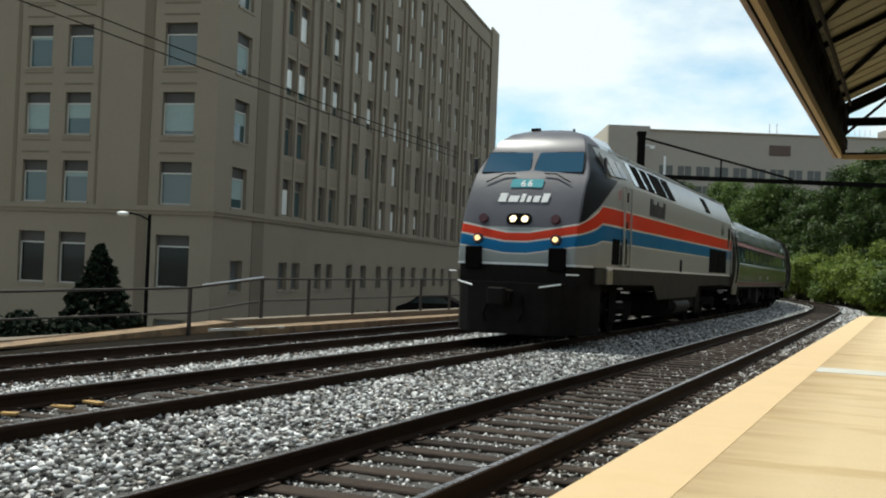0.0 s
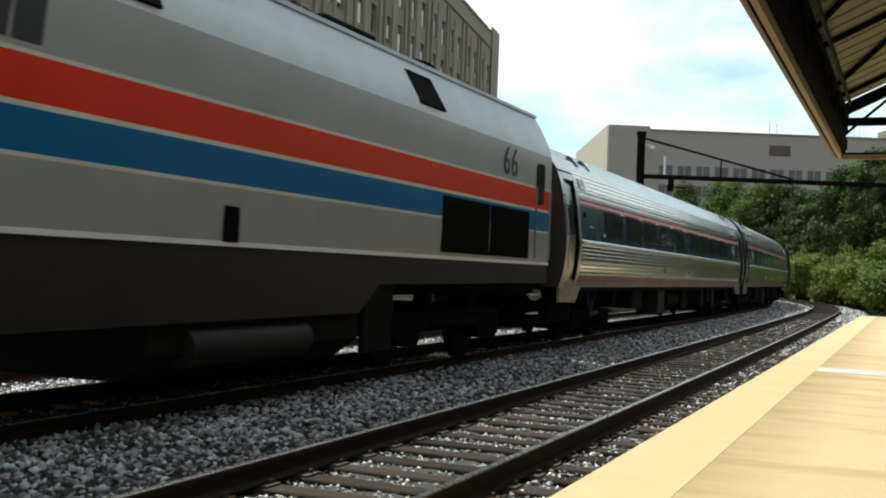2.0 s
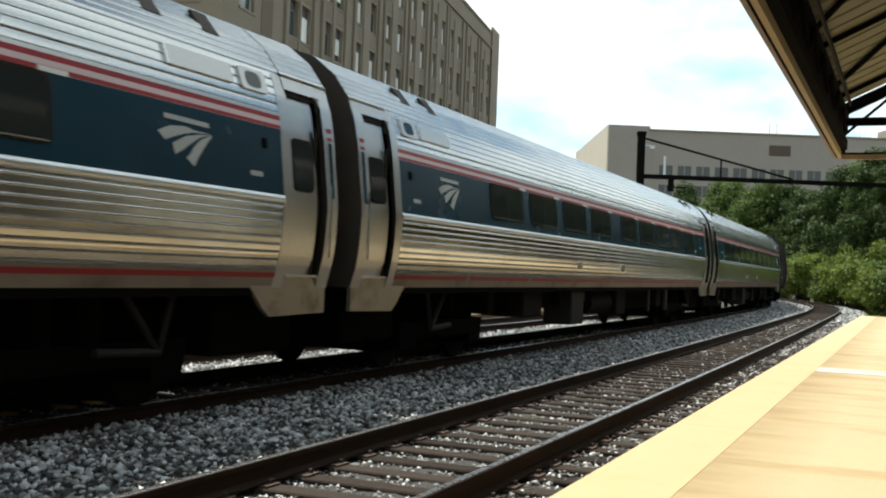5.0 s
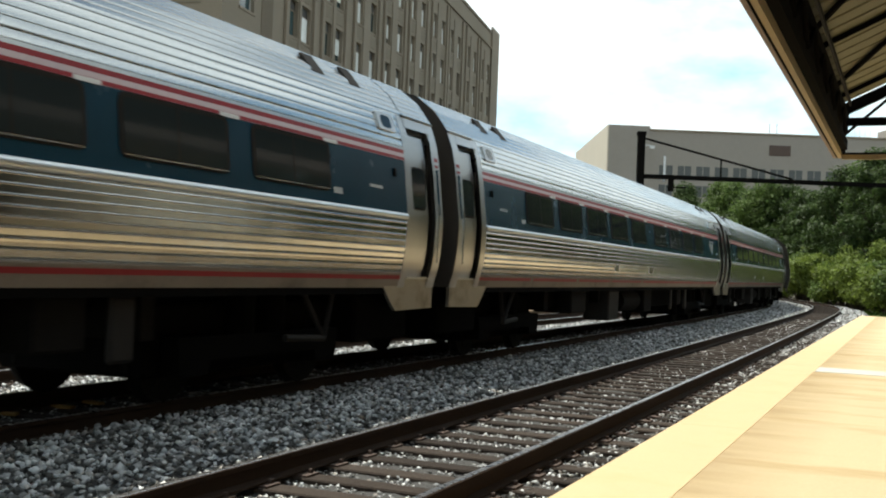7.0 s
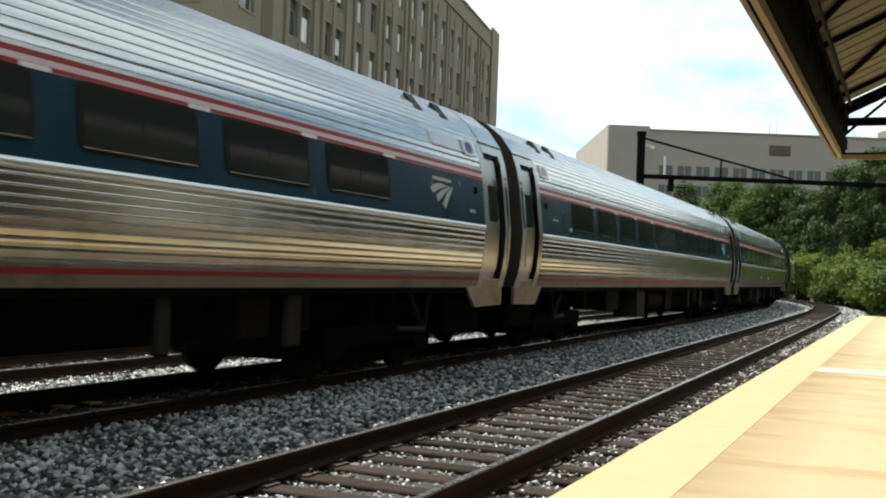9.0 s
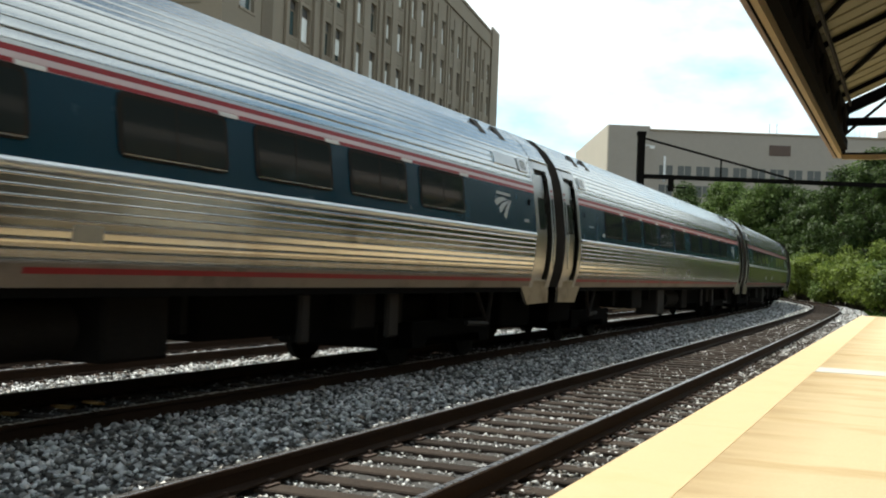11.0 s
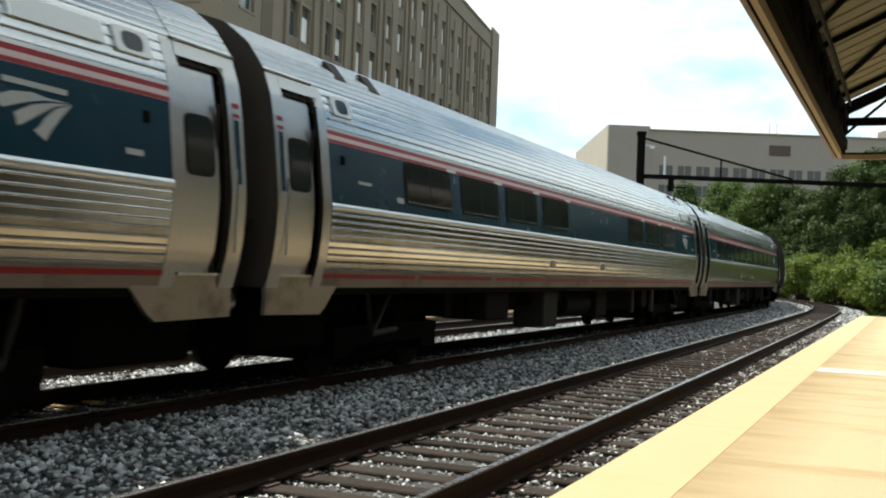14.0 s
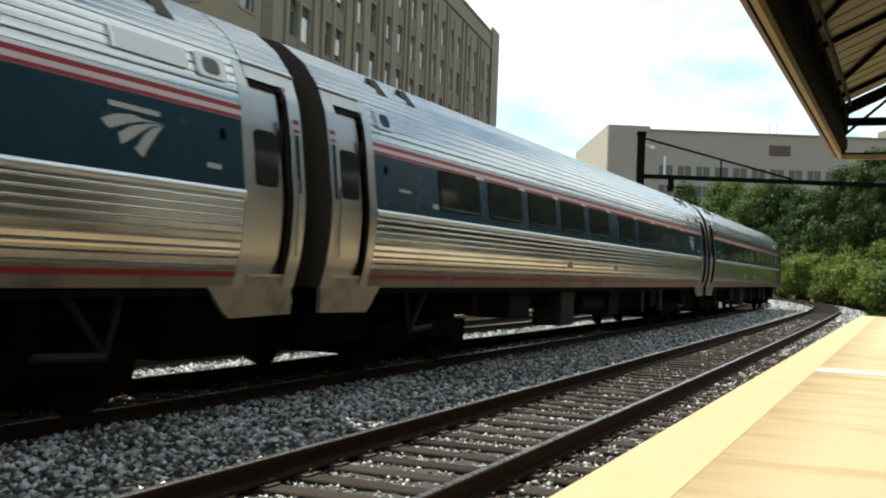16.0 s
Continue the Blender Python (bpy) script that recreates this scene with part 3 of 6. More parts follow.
    for y in (y1 - 3.5, y1 - 13.0, y1 - 22.5):
        part("column", boxes((4.0, 4.25, y - 0.12, y + 0.12, -4.35, 2.9), bevel=0.01), M_STEEL_DARK, root, "dark steel canopy column")


canopy()


def station_house():
    """A plain painted house behind the platform, at the viewer's back: unseen, added for the train to mirror."""
    root = empty("station_house", pose(0, 0, 0), "unseen plain grey house added behind the platform for reflections", "building")
    part("wall", boxes((9.4, 15.0, -40.0, 33.0, -0.8, 5.6)), M_UNSEEN_WALL, root)
    part("roof", prism([(9.0, 5.6), (15.4, 5.6), (12.2, 8.0)], "y", -40.4, 33.4), M_FACADE2, root)
    y = -36.0
    while y < 32:
        w = part("window", boxes((9.34, 9.42, y, y + 1.2, 1.0, 3.0)), M_GLASS_D, root)
        part("sill", boxes((9.3, 9.42, y - 0.1, y + 1.3, 0.9, 0.99)), M_FACADE, w)
        y += 4.0


station_house()

# ---- office building across the tracks ----
BRZ = 99.607
B_ORIGIN = pose(-36.906, 51.467, 0, 0, 0, BRZ)   # local x runs along the long facade, local y along the short one


def office_building():
    root = empty("office_building", B_ORIGIN, "seven-storey tan limestone office building with paired windows", "building")
    L, Wd, top, base = 80.5, 22.0, 31.4, -5.0
    # storeys: sill and head of the windows, bottom row is tall
    rows = [(4.55, 7.02), (8.60, 11.10), (12.65, 15.16), (16.70, 19.20), (20.75, 23.22), (24.80, 27.25)]

    def wall(name, length, holes, axis):
        """A wall 0.45 thick with real openings: holes are (a, b, z0, z1)."""
        us = sorted({0.0 if axis == "x" else 0.452, length, *[h[0] for h in holes], *[h[1] for h in holes]})
        zs = sorted({base, top, *[h[2] for h in holes], *[h[3] for h in holes]})
        cell = {}
        for i in range(len(us) - 1):
            for k in range(len(zs) - 1):
                cu, cz = (us[i] + us[i + 1]) / 2, (zs[k] + zs[k + 1]) / 2
                cell[i, k] = not any(h[0] < cu < h[1] and h[2] < cz < h[3] for h in holes)
        bm = bmesh.new()

        def P(u, d, z):
            return (u, d, z) if axis == "x" else (d, u, z)
        cache = {}

        def V(u, d, z):
            key = (round(u, 4), d, round(z, 4))
            if key not in cache:
                cache[key] = bm.verts.new(P(u, d, z))
            return cache[key]
        for (i, k), solid in cell.items():
            if not solid:
                continue
            u0, u1, z0, z1 = us[i], us[i + 1], zs[k], zs[k + 1]
            for d in (0.0, 0.45):
                bm.faces.new((V(u0, d, z0), V(u1, d, z0), V(u1, d, z1), V(u0, d, z1)))
            for (di, dk), e in (((-1, 0), ((u0, z0), (u0, z1))), ((1, 0), ((u1, z0), (u1, z1))), ((0, -1), ((u0, z0), (u1, z0))), ((0, 1), ((u0, z1), (u1, z1)))):
                if not cell.get((i + di, k + dk), False):
                    (a, za), (b, zb) = e
                    bm.faces.new((V(a, 0.0, za), V(b, 0.0, zb), V(b, 0.45, zb), V(a, 0.45, za)))
        return part(name, bm, M_FACADE, root, "tan limestone wall")

    def window(u, w, z0, z1, axis, kind, dark=0.62):
        """One window: a dark upper panel, a pale frame and a pane."""
        def bx(u0, u1, d0, d1, a, b):
            return (u0, u1, d0, d1, a, b) if axis == "x" else (d0, d1, u0, u1, a, b)
        e = new("window")
        e.parent = root
        h = z1 - z0
        zt = z1 - (dark if kind != "slot" else 0.0)
        fr = 0.09
        if kind != "slot":
            part("dark_panel", boxes(bx(u, u + w, 0.26, 0.30, zt, z1)), M_LOUVRE, e)
        part("pane", boxes(bx(u + 0.02, u + w - 0.02, 0.30, 0.33, z0, zt)), M_GLASS_B if z0 > 4 else M_GLASS_FAR if kind == "slot" else M_GLASS_D, e)
        part("frame", boxes(bx(u, u + fr, 0.24, 0.30, z0, zt), bx(u + w - fr, u + w, 0.24, 0.30, z0, zt), bx(u, u + w, 0.24, 0.31, zt - fr, zt), bx(u, u + w, 0.24, 0.31, z0, z0 + fr * 0.8)),
             M_WINFRAME if kind == "wide" else M_SPANDREL, e)
        part("sill", boxes(bx(u - 0.1, u + w + 0.1, -0.06, 0.3, z0 - 0.16, z0 - 0.003)), M_FACADE, e)
        if kind == "wide" and z0 > 4 and rng.random() < 0.6:
            part("blind", boxes(bx(u + fr, u + w - fr, 0.292, 0.299, z0 + (0.1 + rng.random() * 0.8) * (zt - z0), zt - fr)), M_BLIND, e)
        elif kind == "pair" and rng.random() < (0.25 if z0 < 9 else 0.85):
            part("blind", boxes(bx(u + fr, u + w - fr, 0.215, 0.237, z0 + 0.1 + rng.choice((0, 0, 0.5)), zt - fr)), M_BLIND_SHEEN, e, "pale glossy blind carrying the sky reflection")
        return e

    rng = random.Random(2)
    # long facade (axis x)
    holes, wins = [], []
    bays = [(9.95, 11.65, 12.25, 14.0), (16.7, 18.3, 19.1, 20.75)]
    for c in (26.4, 34.2, 41.95, 50.0, 57.3, 65.6, 73.4):
        bays.append((c - 2.65, c - 0.95, c + 0.95, c + 2.65))
    for z0, z1 in rows:
        wins.append((2.35, 4.45, z0, z1, "wide"))
        for a, b, c, d in bays:
            wins.append((a, b, z0, z1, "pair"))
            wins.append((c, d, z0, z1, "pair"))
    for a, b, c, d in bays:
        for u0, u1 in ((a, b), (c, d)):
            wins.append((u0 + 0.1, u1 - 0.1, -0.45, 1.4, "slot"))
            if rng.random() < 0.8:
                wins.append((u0 + 0.1, u1 - 0.1, -3.2, -2.35, "slot"))
    wins.append((2.6, 4.3, -0.45, 1.4, "slot"))
    wall("wall_long", L, [w[:4] for w in wins], "x")
    for u0, u1, z0, z1, kind in wins:
        window(u0, u1 - u0, z0, z1, "x", kind)
    # short facade (axis y)
    wins = []
    for z0, z1 in rows:
        for u0, u1 in ((1.46, 3.5), (8.2, 9.9), (10.95, 12.62), (17.2, 18.9), (19.8, 21.5)):
            wins.append((u0, u1, z0 - 0.02, z1, "wide"))
    for u0, u1 in ((1.46, 3.5), (8.2, 9.9), (10.95, 12.62), (17.2, 18.9), (19.8, 21.5)):
        wins.append((u0 - 0.05, u1 + 0.05, -0.3, 2.75, "wide"))
    wins.append((1.5, 3.5, -2.9, -2.15, "slot"))
    wall("wall_short", Wd, [w[:4] for w in wins], "y")
    for u0, u1, z0, z1, kind in wins:
        window(u0, u1 - u0, z0, z1, "y", kind)
    # piers between the bays of the long facade, full height over the belt course
    for a, b, c, d in bays:
        for u in (a - 0.75, d + 0.25):
            part("pier", boxes((u, u + 0.5, -0.22, -0.002, 4.45, 29.3), bevel=0.03), M_FACADE, root)
        part("pier", boxes((b + 0.12, c - 0.12, -0.10, -0.002, 4.45, 28.6), bevel=0.02), M_FACADE, root)
    for k, (a, b, c, d) in enumerate(bays):
        for (z0, z1), (z2, z3) in zip(rows[:-1], rows[1:]):
            for u0, u1 in ((a, b), (c, d)):
                part("spandrel", boxes((u0, u1, -0.035, -0.002, z1 + 0.3, z2 - 0.35)), M_SPANDREL, root)
    # corner recesses, not cut: their shade is a darker strip on the wall
    part("recess_band", boxes((5.55, 7.3, -0.04, -0.002, base, 30.2)), M_FACADE2, root, "vertical strip toned darker for a shaded recess")
    part("recess_band", boxes((-0.04, -0.002, 4.2, 4.85, base, 30.2)), M_FACADE2, root, "vertical strip toned darker for a shaded recess")
    part("recess_band", boxes((-0.03, -0.002, 13.1, 13.35, 4.45, 30.2), (-0.03, -0.002, 7.6, 7.75, 4.45, 30.2)), M_FACADE2, root, "vertical strip toned darker for a shaded recess")
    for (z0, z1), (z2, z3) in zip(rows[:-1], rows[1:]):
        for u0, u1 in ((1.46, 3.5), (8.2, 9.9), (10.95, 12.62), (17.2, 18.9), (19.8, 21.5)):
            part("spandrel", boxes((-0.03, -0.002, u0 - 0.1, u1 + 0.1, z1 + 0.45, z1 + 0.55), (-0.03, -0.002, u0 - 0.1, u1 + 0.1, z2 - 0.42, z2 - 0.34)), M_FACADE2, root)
    # belt course and parapet
    for z0, z1, d in ((3.95, 4.15, 0.14), (4.15, 4.42, 0.24), (29.5, 29.75, 0.2)):
        part("belt_course", boxes((-d, L, -d, -0.002, z0, z1), (-d, -0.002, 0.0, Wd, z0, z1)), M_FACADE, root, "stone belt course")
    part("parapet", boxes((-0.1, L + 0.1, -0.1, 0.6, top, top + 0.35), (-0.1, 0.6, 0.6, Wd, top, top + 0.35)), M_FACADE2, root)
    part("end_pier", boxes((L - 4.2, L + 0.15, -0.25, -0.002, -5, top + 0.9), bevel=0.05), M_FACADE, root)
    # the rest of the block
    part("wall_end", boxes((L - 0.45, L, 0.46, Wd, base, top)), M_FACADE, root)
    part("wall_back", boxes((0.46, L - 0.46, Wd - 0.45, Wd, base, top)), M_FACADE, root)
    part("roof", boxes((0.46, L - 0.46, 0.46, Wd - 0.46, top - 0.4, top - 0.1)), M_FACADE2, root)
    part("floor_slabs", boxes(*[(0.46, L - 0.46, 0.46, Wd - 0.46, z - 0.6, z - 0.3) for z, _ in rows]), M_FACADE2, root)
    part("core", boxes((4, L - 4, 4.0, 4.3, base, top - 0.5), (4.0, 4.3, 4.3, Wd - 4, base, top - 0.5)), M_BLIND, root)


office_building()


# ---- far building behind the trees ----
def far_building():
    fx = Vector((0.9173, 0.3982, 0))
    rz = math.degrees(math.atan2(fx.y, fx.x))
    root = empty("far_office_block", pose(-65.2, 243.6, 0, 0, 0, rz), "long flat-roofed concrete office block behind the trees", "building")
    part("wall", boxes((9.6, 95, 0, 30, -1, 35.3)), M_FARWALL, root, "grey-beige concrete wall")
    part("stair_tower", boxes((0, 9.5, -0.6, 60, -1, 36.3)), M_FARWALL, root)
    part("side_wall", boxes((-0.3, -0.005, -0.6, 60, -1, 36.3)), M_FARWALL_SUN, root, "cream side wall with the sun on it put into its colour")
    part("roof_lip", boxes((9.6, 95.2, -0.3, 30, 35.3, 35.7)), M_SPANDREL, root)
    part("louvre", boxes((37.4, 42.3, -0.15, 0.3, 30.6, 33.0)), M_BROWN, root, "dark recessed louvre panel")
    x = 12.0
    while x < 90:
        for z0 in (24.8, 20.3, 15.8):
            e = new("window")
            e.parent = root
            part("pane", boxes((x, x + 3.1, -0.06, 0.2, z0, z0 + 2.6)), M_GLASS_FAR, e)
            part("frame", boxes((x + 1.45, x + 1.6, -0.1, 0.2, z0, z0 + 2.6), (x - 0.1, x + 3.2, -0.2, 0.1, z0 - 0.3, z0 - 0.02)), M_FARWALL, e)
        x += 4.3
    for u in (38.5, 40.2):
        part("antenna", tube([(u, 4, 35.5), (u, 4, 38.6)], 0.12), M_GALV, root)
    for u in (58, 59.3, 60.5, 61.8, 63):
        part("antenna", tube([(u, 6, 35.5), (u, 6, 38.3)], 0.07), M_GALV, root)
    part("roof_box", boxes((66, 74, 3, 9, 35.3, 38.2)), M_FARWALL, root)


far_building()


# ---- fence, kerb and retaining wall ----
def side_kerb():
    root = empty("retaining_kerb", pose(0, 0, 0), "weathered tan timber and concrete kerb along the far track", "kerb", kind="structure")
    def ramp(name, x_in, x_out, drop, z_low, material, label):
        """A kerb piece whose top climbs along the line."""
        bm = bmesh.new()
        ends = [(-2.0, -0.62, -0.48), (11.5, -0.08, -0.13), (19.6, 0.0, 0.10)]
        rings = []
        for y, dx, z in ends:
            x = float(np.interp(y, [-2, 19.6], [-12.72, -13.40]))
            rings.append([bm.verts.new(q) for q in ((x + x_in, y, z_low), (x + x_in, y, z - drop), (x + x_out, y, z - drop), (x + x_out, y, z_low))])
        for r0, r1 in zip(rings[:-1], rings[1:]):
            for i in range(4):
                bm.faces.new((r0[i], r0[(i + 1) % 4], r1[(i + 1) % 4], r1[i]))
        bm.faces.new(rings[0])
        bm.faces.new(rings[-1][::-1])
        part(name, bm, material, root, label)
    ramp("kerb_wall", 0.0, -0.5, 0.075, -0.8, M_FACADE2, "dark concrete kerb face")
    ramp("kerb_top", 0.02, -0.52, 0.0, -0.10, M_TIMBER, "worn tan kerb top")
    part("walk_strip", prism([(-12.75, 19.6), (-12.75, 60), (-13.4, 60), (-13.42, 19.6)], "z", -0.75, 0.0), M_TIMBER, root, "sunlit tan walkway strip")
    part("kerb_back", prism([(-13.4, 19.7), (-13.4, 60), (-13.8, 60), (-13.8, 19.7)], "z", -0.75, 0.14), M_FACADE2, root, "dark concrete kerb behind the strip")
    part("retaining_wall", prism([(-13.85, -40), (-13.85, 62), (-14.35, 62), (-14.35, -40)], "z", -5.0, -0.06), M_FACADE2, root)
    part("board", prism([(-13.05, 18.3), (-12.72, 20.6), (-12.78, 20.62), (-13.12, 18.3)], "z", -0.04, 0.012), M_PATCH, root, "pale loose board end")


side_kerb()


def fence():
    root = empty("railing", pose(0, 0, 0), "rusty dark iron pipe railing along the retaining wall", "railing")
    posts = [(-13.3, 17.9, 0.0, 0.86), (-13.55, 20.9, 0.1, 1.05), (-13.5, 22.9, 0.1, 1.06), (-13.5, 25.2, 0.1, 1.07), (-13.5, 27.4, 0.1, 1.08), (-13.5, 29.5, 0.1, 1.1),
             (-13.5, 31.7, 0.1, 1.1), (-13.5, 33.9, 0.1, 1.1), (-13.5, 36.1, 0.1, 1.1), (-13.5, 38.3, 0.1, 1.1), (-13.5, 41.5, 0.1, 1.1), (-13.5, 45.0, 0.1, 1.1)]
    for x, y, z0, z1 in posts:
        part("post", boxes((x - 0.032, x + 0.032, y - 0.032, y + 0.032, z0 - 0.12, z1), bevel=0.006), M_FENCE, root)
    tops = [(-13.0, 8.0, 0.74), (-13.0, 13.0, 0.80), (-13.3, 17.9, 0.84)] + [(x, y, z1 - 0.02) for x, y, z0, z1 in posts[1:]]
    part("top_rail", tube(tops, 0.024), M_FENCE, root)
    mids = [(x, y, z - 0.5 + (0.06 if y < 15 else 0)) for x, y, z in tops]
    part("middle_rail", tube(mids, 0.02), M_FENCE, root)
    part("handrail_sleeve", tube([(-13.29, 18.3, 0.90), (-13.52, 20.9, 1.07)], 0.02), M_GALV, root, "bright galvanised pipe section")


fence()


# ---- gantry over the tracks ----
def gantry():
    root = empty("signal_gantry", pose(-14.2, 60.2, 0, 0, 0, 23.2), "dark steel cantilever gantry spanning the tracks", "gantry")
    part("mast", boxes((-0.20, 0.20, -0.2, 0.2, -2.6, 9.5), bevel=0.02), M_STEEL_DARK, root)
    part("mast_cap", prism([(-0.24, -0.24), (0.24, -0.24), (0.24, 0.24), (-0.24, 0.24)], "z", 9.4, 9.62), M_STEEL_DARK, root)
    part("beam", boxes((0.2, 26.0, -0.12, 0.12, 6.98, 7.22)), M_STEEL_DARK, root, "dark horizontal beam")
    part("stay", tube([(0.2, 0, 9.25), (8.6, 0, 7.25)], 0.06), M_STEEL_DARK, root, "sloping stay rod")
    part("hanger", tube([(4.55, 0, 7.2), (4.55, 0, 8.22)], 0.05), M_STEEL_DARK, root)
    part("mast_far", boxes((25.6, 26.0, -0.2, 0.2, -1.2, 7.3)), M_STEEL_DARK, root)
    part("lamp_bracket", boxes((0.5, 0.75, -0.1, 0.1, 8.7, 8.85), (0.2, 0.5, -0.03, 0.03, 8.85, 8.9)), M_GALV, root)
    part("insulator", boxes((1.6, 1.9, -0.1, 0.1, 6.3, 6.98), (1.5, 2.6, -0.04, 0.04, 6.5, 6.58)), M_STEEL_DARK, root)
    part("conduit", boxes((1.5, 1.62, 1.0, 1.1, 6.9, 8.4)), M_GALV, root)


gantry()


def wires():
    root = empty("overhead_wires", pose(0, 0, 0), "pair of thin black overhead cables slung past the building", "cable")
    for z, dz in ((11.15, 0.0), (10.62, 0.02)):
        pts = []
        for i in range(11):
            y = 22.0 + 4.3 * i
            q = (y - 22.0) / 60.0
            pts.append((-29.2 + 1.2 * q * q, y, z - (2.9 - dz * 10) * q + 0.75 * q * q))
        # made fast to the long facade
        pts.append((-46.72, 110.6, 14.4 - (11.15 - z) * 1.1))
        part("wire", tube(pts, 0.024, 6), M_STEEL_DARK, root)


wires()


# ---- street lamp ----
def street_lamp():
    root = empty("street_lamp", pose(-29.25, 36.37, -4.6), "dark street lamp pole with a white dish head", "street lamp")
    part("pole", cyl(bmesh.new(), (0, 0, 0), (0, 0, 7.8), 0.10, 0.07, 10), M_STEEL_DARK, root)
    part("arm", tube([(0, 0, 7.55), (-0.35, -0.15, 7.75), (-0.8, -0.35, 7.85)], 0.035), M_STEEL_DARK, root)
    bm = bmesh.new()
    bmesh.ops.create_uvsphere(bm, u_segments=14, v_segments=8, radius=1.0, matrix=pose(-1.02, -0.45, 7.8) @ Matrix.Diagonal((0.26, 0.24, 0.11, 1)))
    part("lamp_head", bm, M_WHITE, root, "white rounded lamp head", smooth=60)


street_lamp()


# ---- plants ----
def leaf_mesh(name, centres, radii, count, size, seed, material, parent, flat=0.75):
    """Many small leaf blades scattered through clumps."""
    rng = np.random.default_rng(seed)
    centres, radii = np.asarray(centres, float), np.asarray(radii, float)
    w = radii ** 2
    idx = rng.choice(len(centres), count, p=w / w.sum())
    d = rng.normal(size=(count, 3))
    d /= np.linalg.norm(d, axis=1, keepdims=True)
    r = radii[idx][:, None] * (rng.uniform(0.05, 1.0, (count, 1)) ** 0.5 + np.abs(rng.normal(0, 0.16, (count, 1))))
    c = centres[idx] + d * r * [1, 1, flat]
    a = rng.normal(size=(count, 3))
    a /= np.linalg.norm(a, axis=1, keepdims=True)
    nrm = d * 0.7 + rng.normal(size=(count, 3)) * 0.5 + [0, 0, 0.5]
    b = np.cross(nrm, a)
    b /= np.linalg.norm(b, axis=1, keepdims=True) + 1e-9
    a = np.cross(b, nrm)
    a /= np.linalg.norm(a, axis=1, keepdims=True) + 1e-9
    s = size * rng.uniform(0.6, 1.35, (count, 1))
    fold = nrm / (np.linalg.norm(nrm, axis=1, keepdims=True) + 1e-9) * s * 0.18
    V = np.stack([c - a * s, c - b * s * 0.5 + fold, c + a * s, c + b * s * 0.5 + fold], 1).reshape(-1, 3)
    k = np.arange(count)[:, None] * 4
    F = np.concatenate([k + 0, k + 1, k + 2, k + 0, k + 2, k + 3], 1).reshape(-1)
    return raw_mesh(name, V, F, 3, material, parent)


def tree(x, y, z, h, spread, seed, material, leaves, size, label, crown_from=0.3):
    rng = random.Random(seed)
    root = empty("tree", pose(x, y, z), label, "tree", group="trees beyond the platform")
    bm = bmesh.new()
    r = h * 0.018 + 0.05
    pts = [Vector((0, 0, -0.3))]
    for i in range(1, 6):
        pts.append(Vector((rng.uniform(-0.04, 0.04) * h * i / 5, rng.uniform(-0.04, 0.04) * h * i / 5, h * 0.8 * i / 5)))
    for i in range(5):
        cyl(bm, pts[i], pts[i + 1], r * (1 - i / 6), r * (1 - (i + 1) / 6), 8)
    cs, rs = [], []
    for i in range(44):
        f = crown_from + (1 - crown_from) * (i + 0.6) / 45
        ang = i * 2.4 + rng.uniform(-0.4, 0.4)
        wide = spread * math.sin(math.pi * min(1, 0.22 + 0.78 * (f - crown_from) / (1 - crown_from))) ** 0.8
        d = wide * rng.uniform(0.35, 0.95)
        tip = Vector((math.cos(ang) * d, math.sin(ang) * d, h * f))
        root_at = pts[min(4, int(f * 5))]
        if i % 3 == 0:
            cyl(bm, root_at, tip, r * 0.35, r * 0.08, 5)
        cs.append(tip)
        rs.append(spread * rng.uniform(0.13, 0.30))
    cs.append((0, 0, h * 0.93))
    rs.append(spread * 0.2)
    part("trunk", bm, M_BARK, root)
    crown = leaf_mesh("crown", cs, rs, leaves, size, seed, material, root)
    return root


def shrub(x, y, z, r, h, seed, material, leaves, size, label):
    rng = random.Random(seed)
    root = empty("shrub", pose(x, y, z), label, "shrub", group="shrubs beside the tracks")
    bm = bmesh.new()
    cs, rs = [], []
    for i in range(20):
        a, d = rng.uniform(0, 6.28), r * rng.uniform(0.1, 0.95)
        t = Vector((math.cos(a) * d, math.sin(a) * d, h * rng.uniform(0.25, 0.8)))
        cyl(bm, (0, 0, -0.2), t, 0.035, 0.01, 5)
        cs.append(t)
        rs.append(r * rng.uniform(0.16, 0.36))
    part("stems", bm, M_BARK, root)
    leaf_mesh("foliage", cs, rs, leaves, size, seed, material, root, flat=0.8)


def place(px, dist):
    """Point on the ground plan along the bearing px (tangent right of the aim) at a distance."""
    f, r = Vector((-0.3989, 0.9170)), Vector((0.9173, 0.3982))
    q = f * dist + r * (px * dist)
    return q.x, q.y


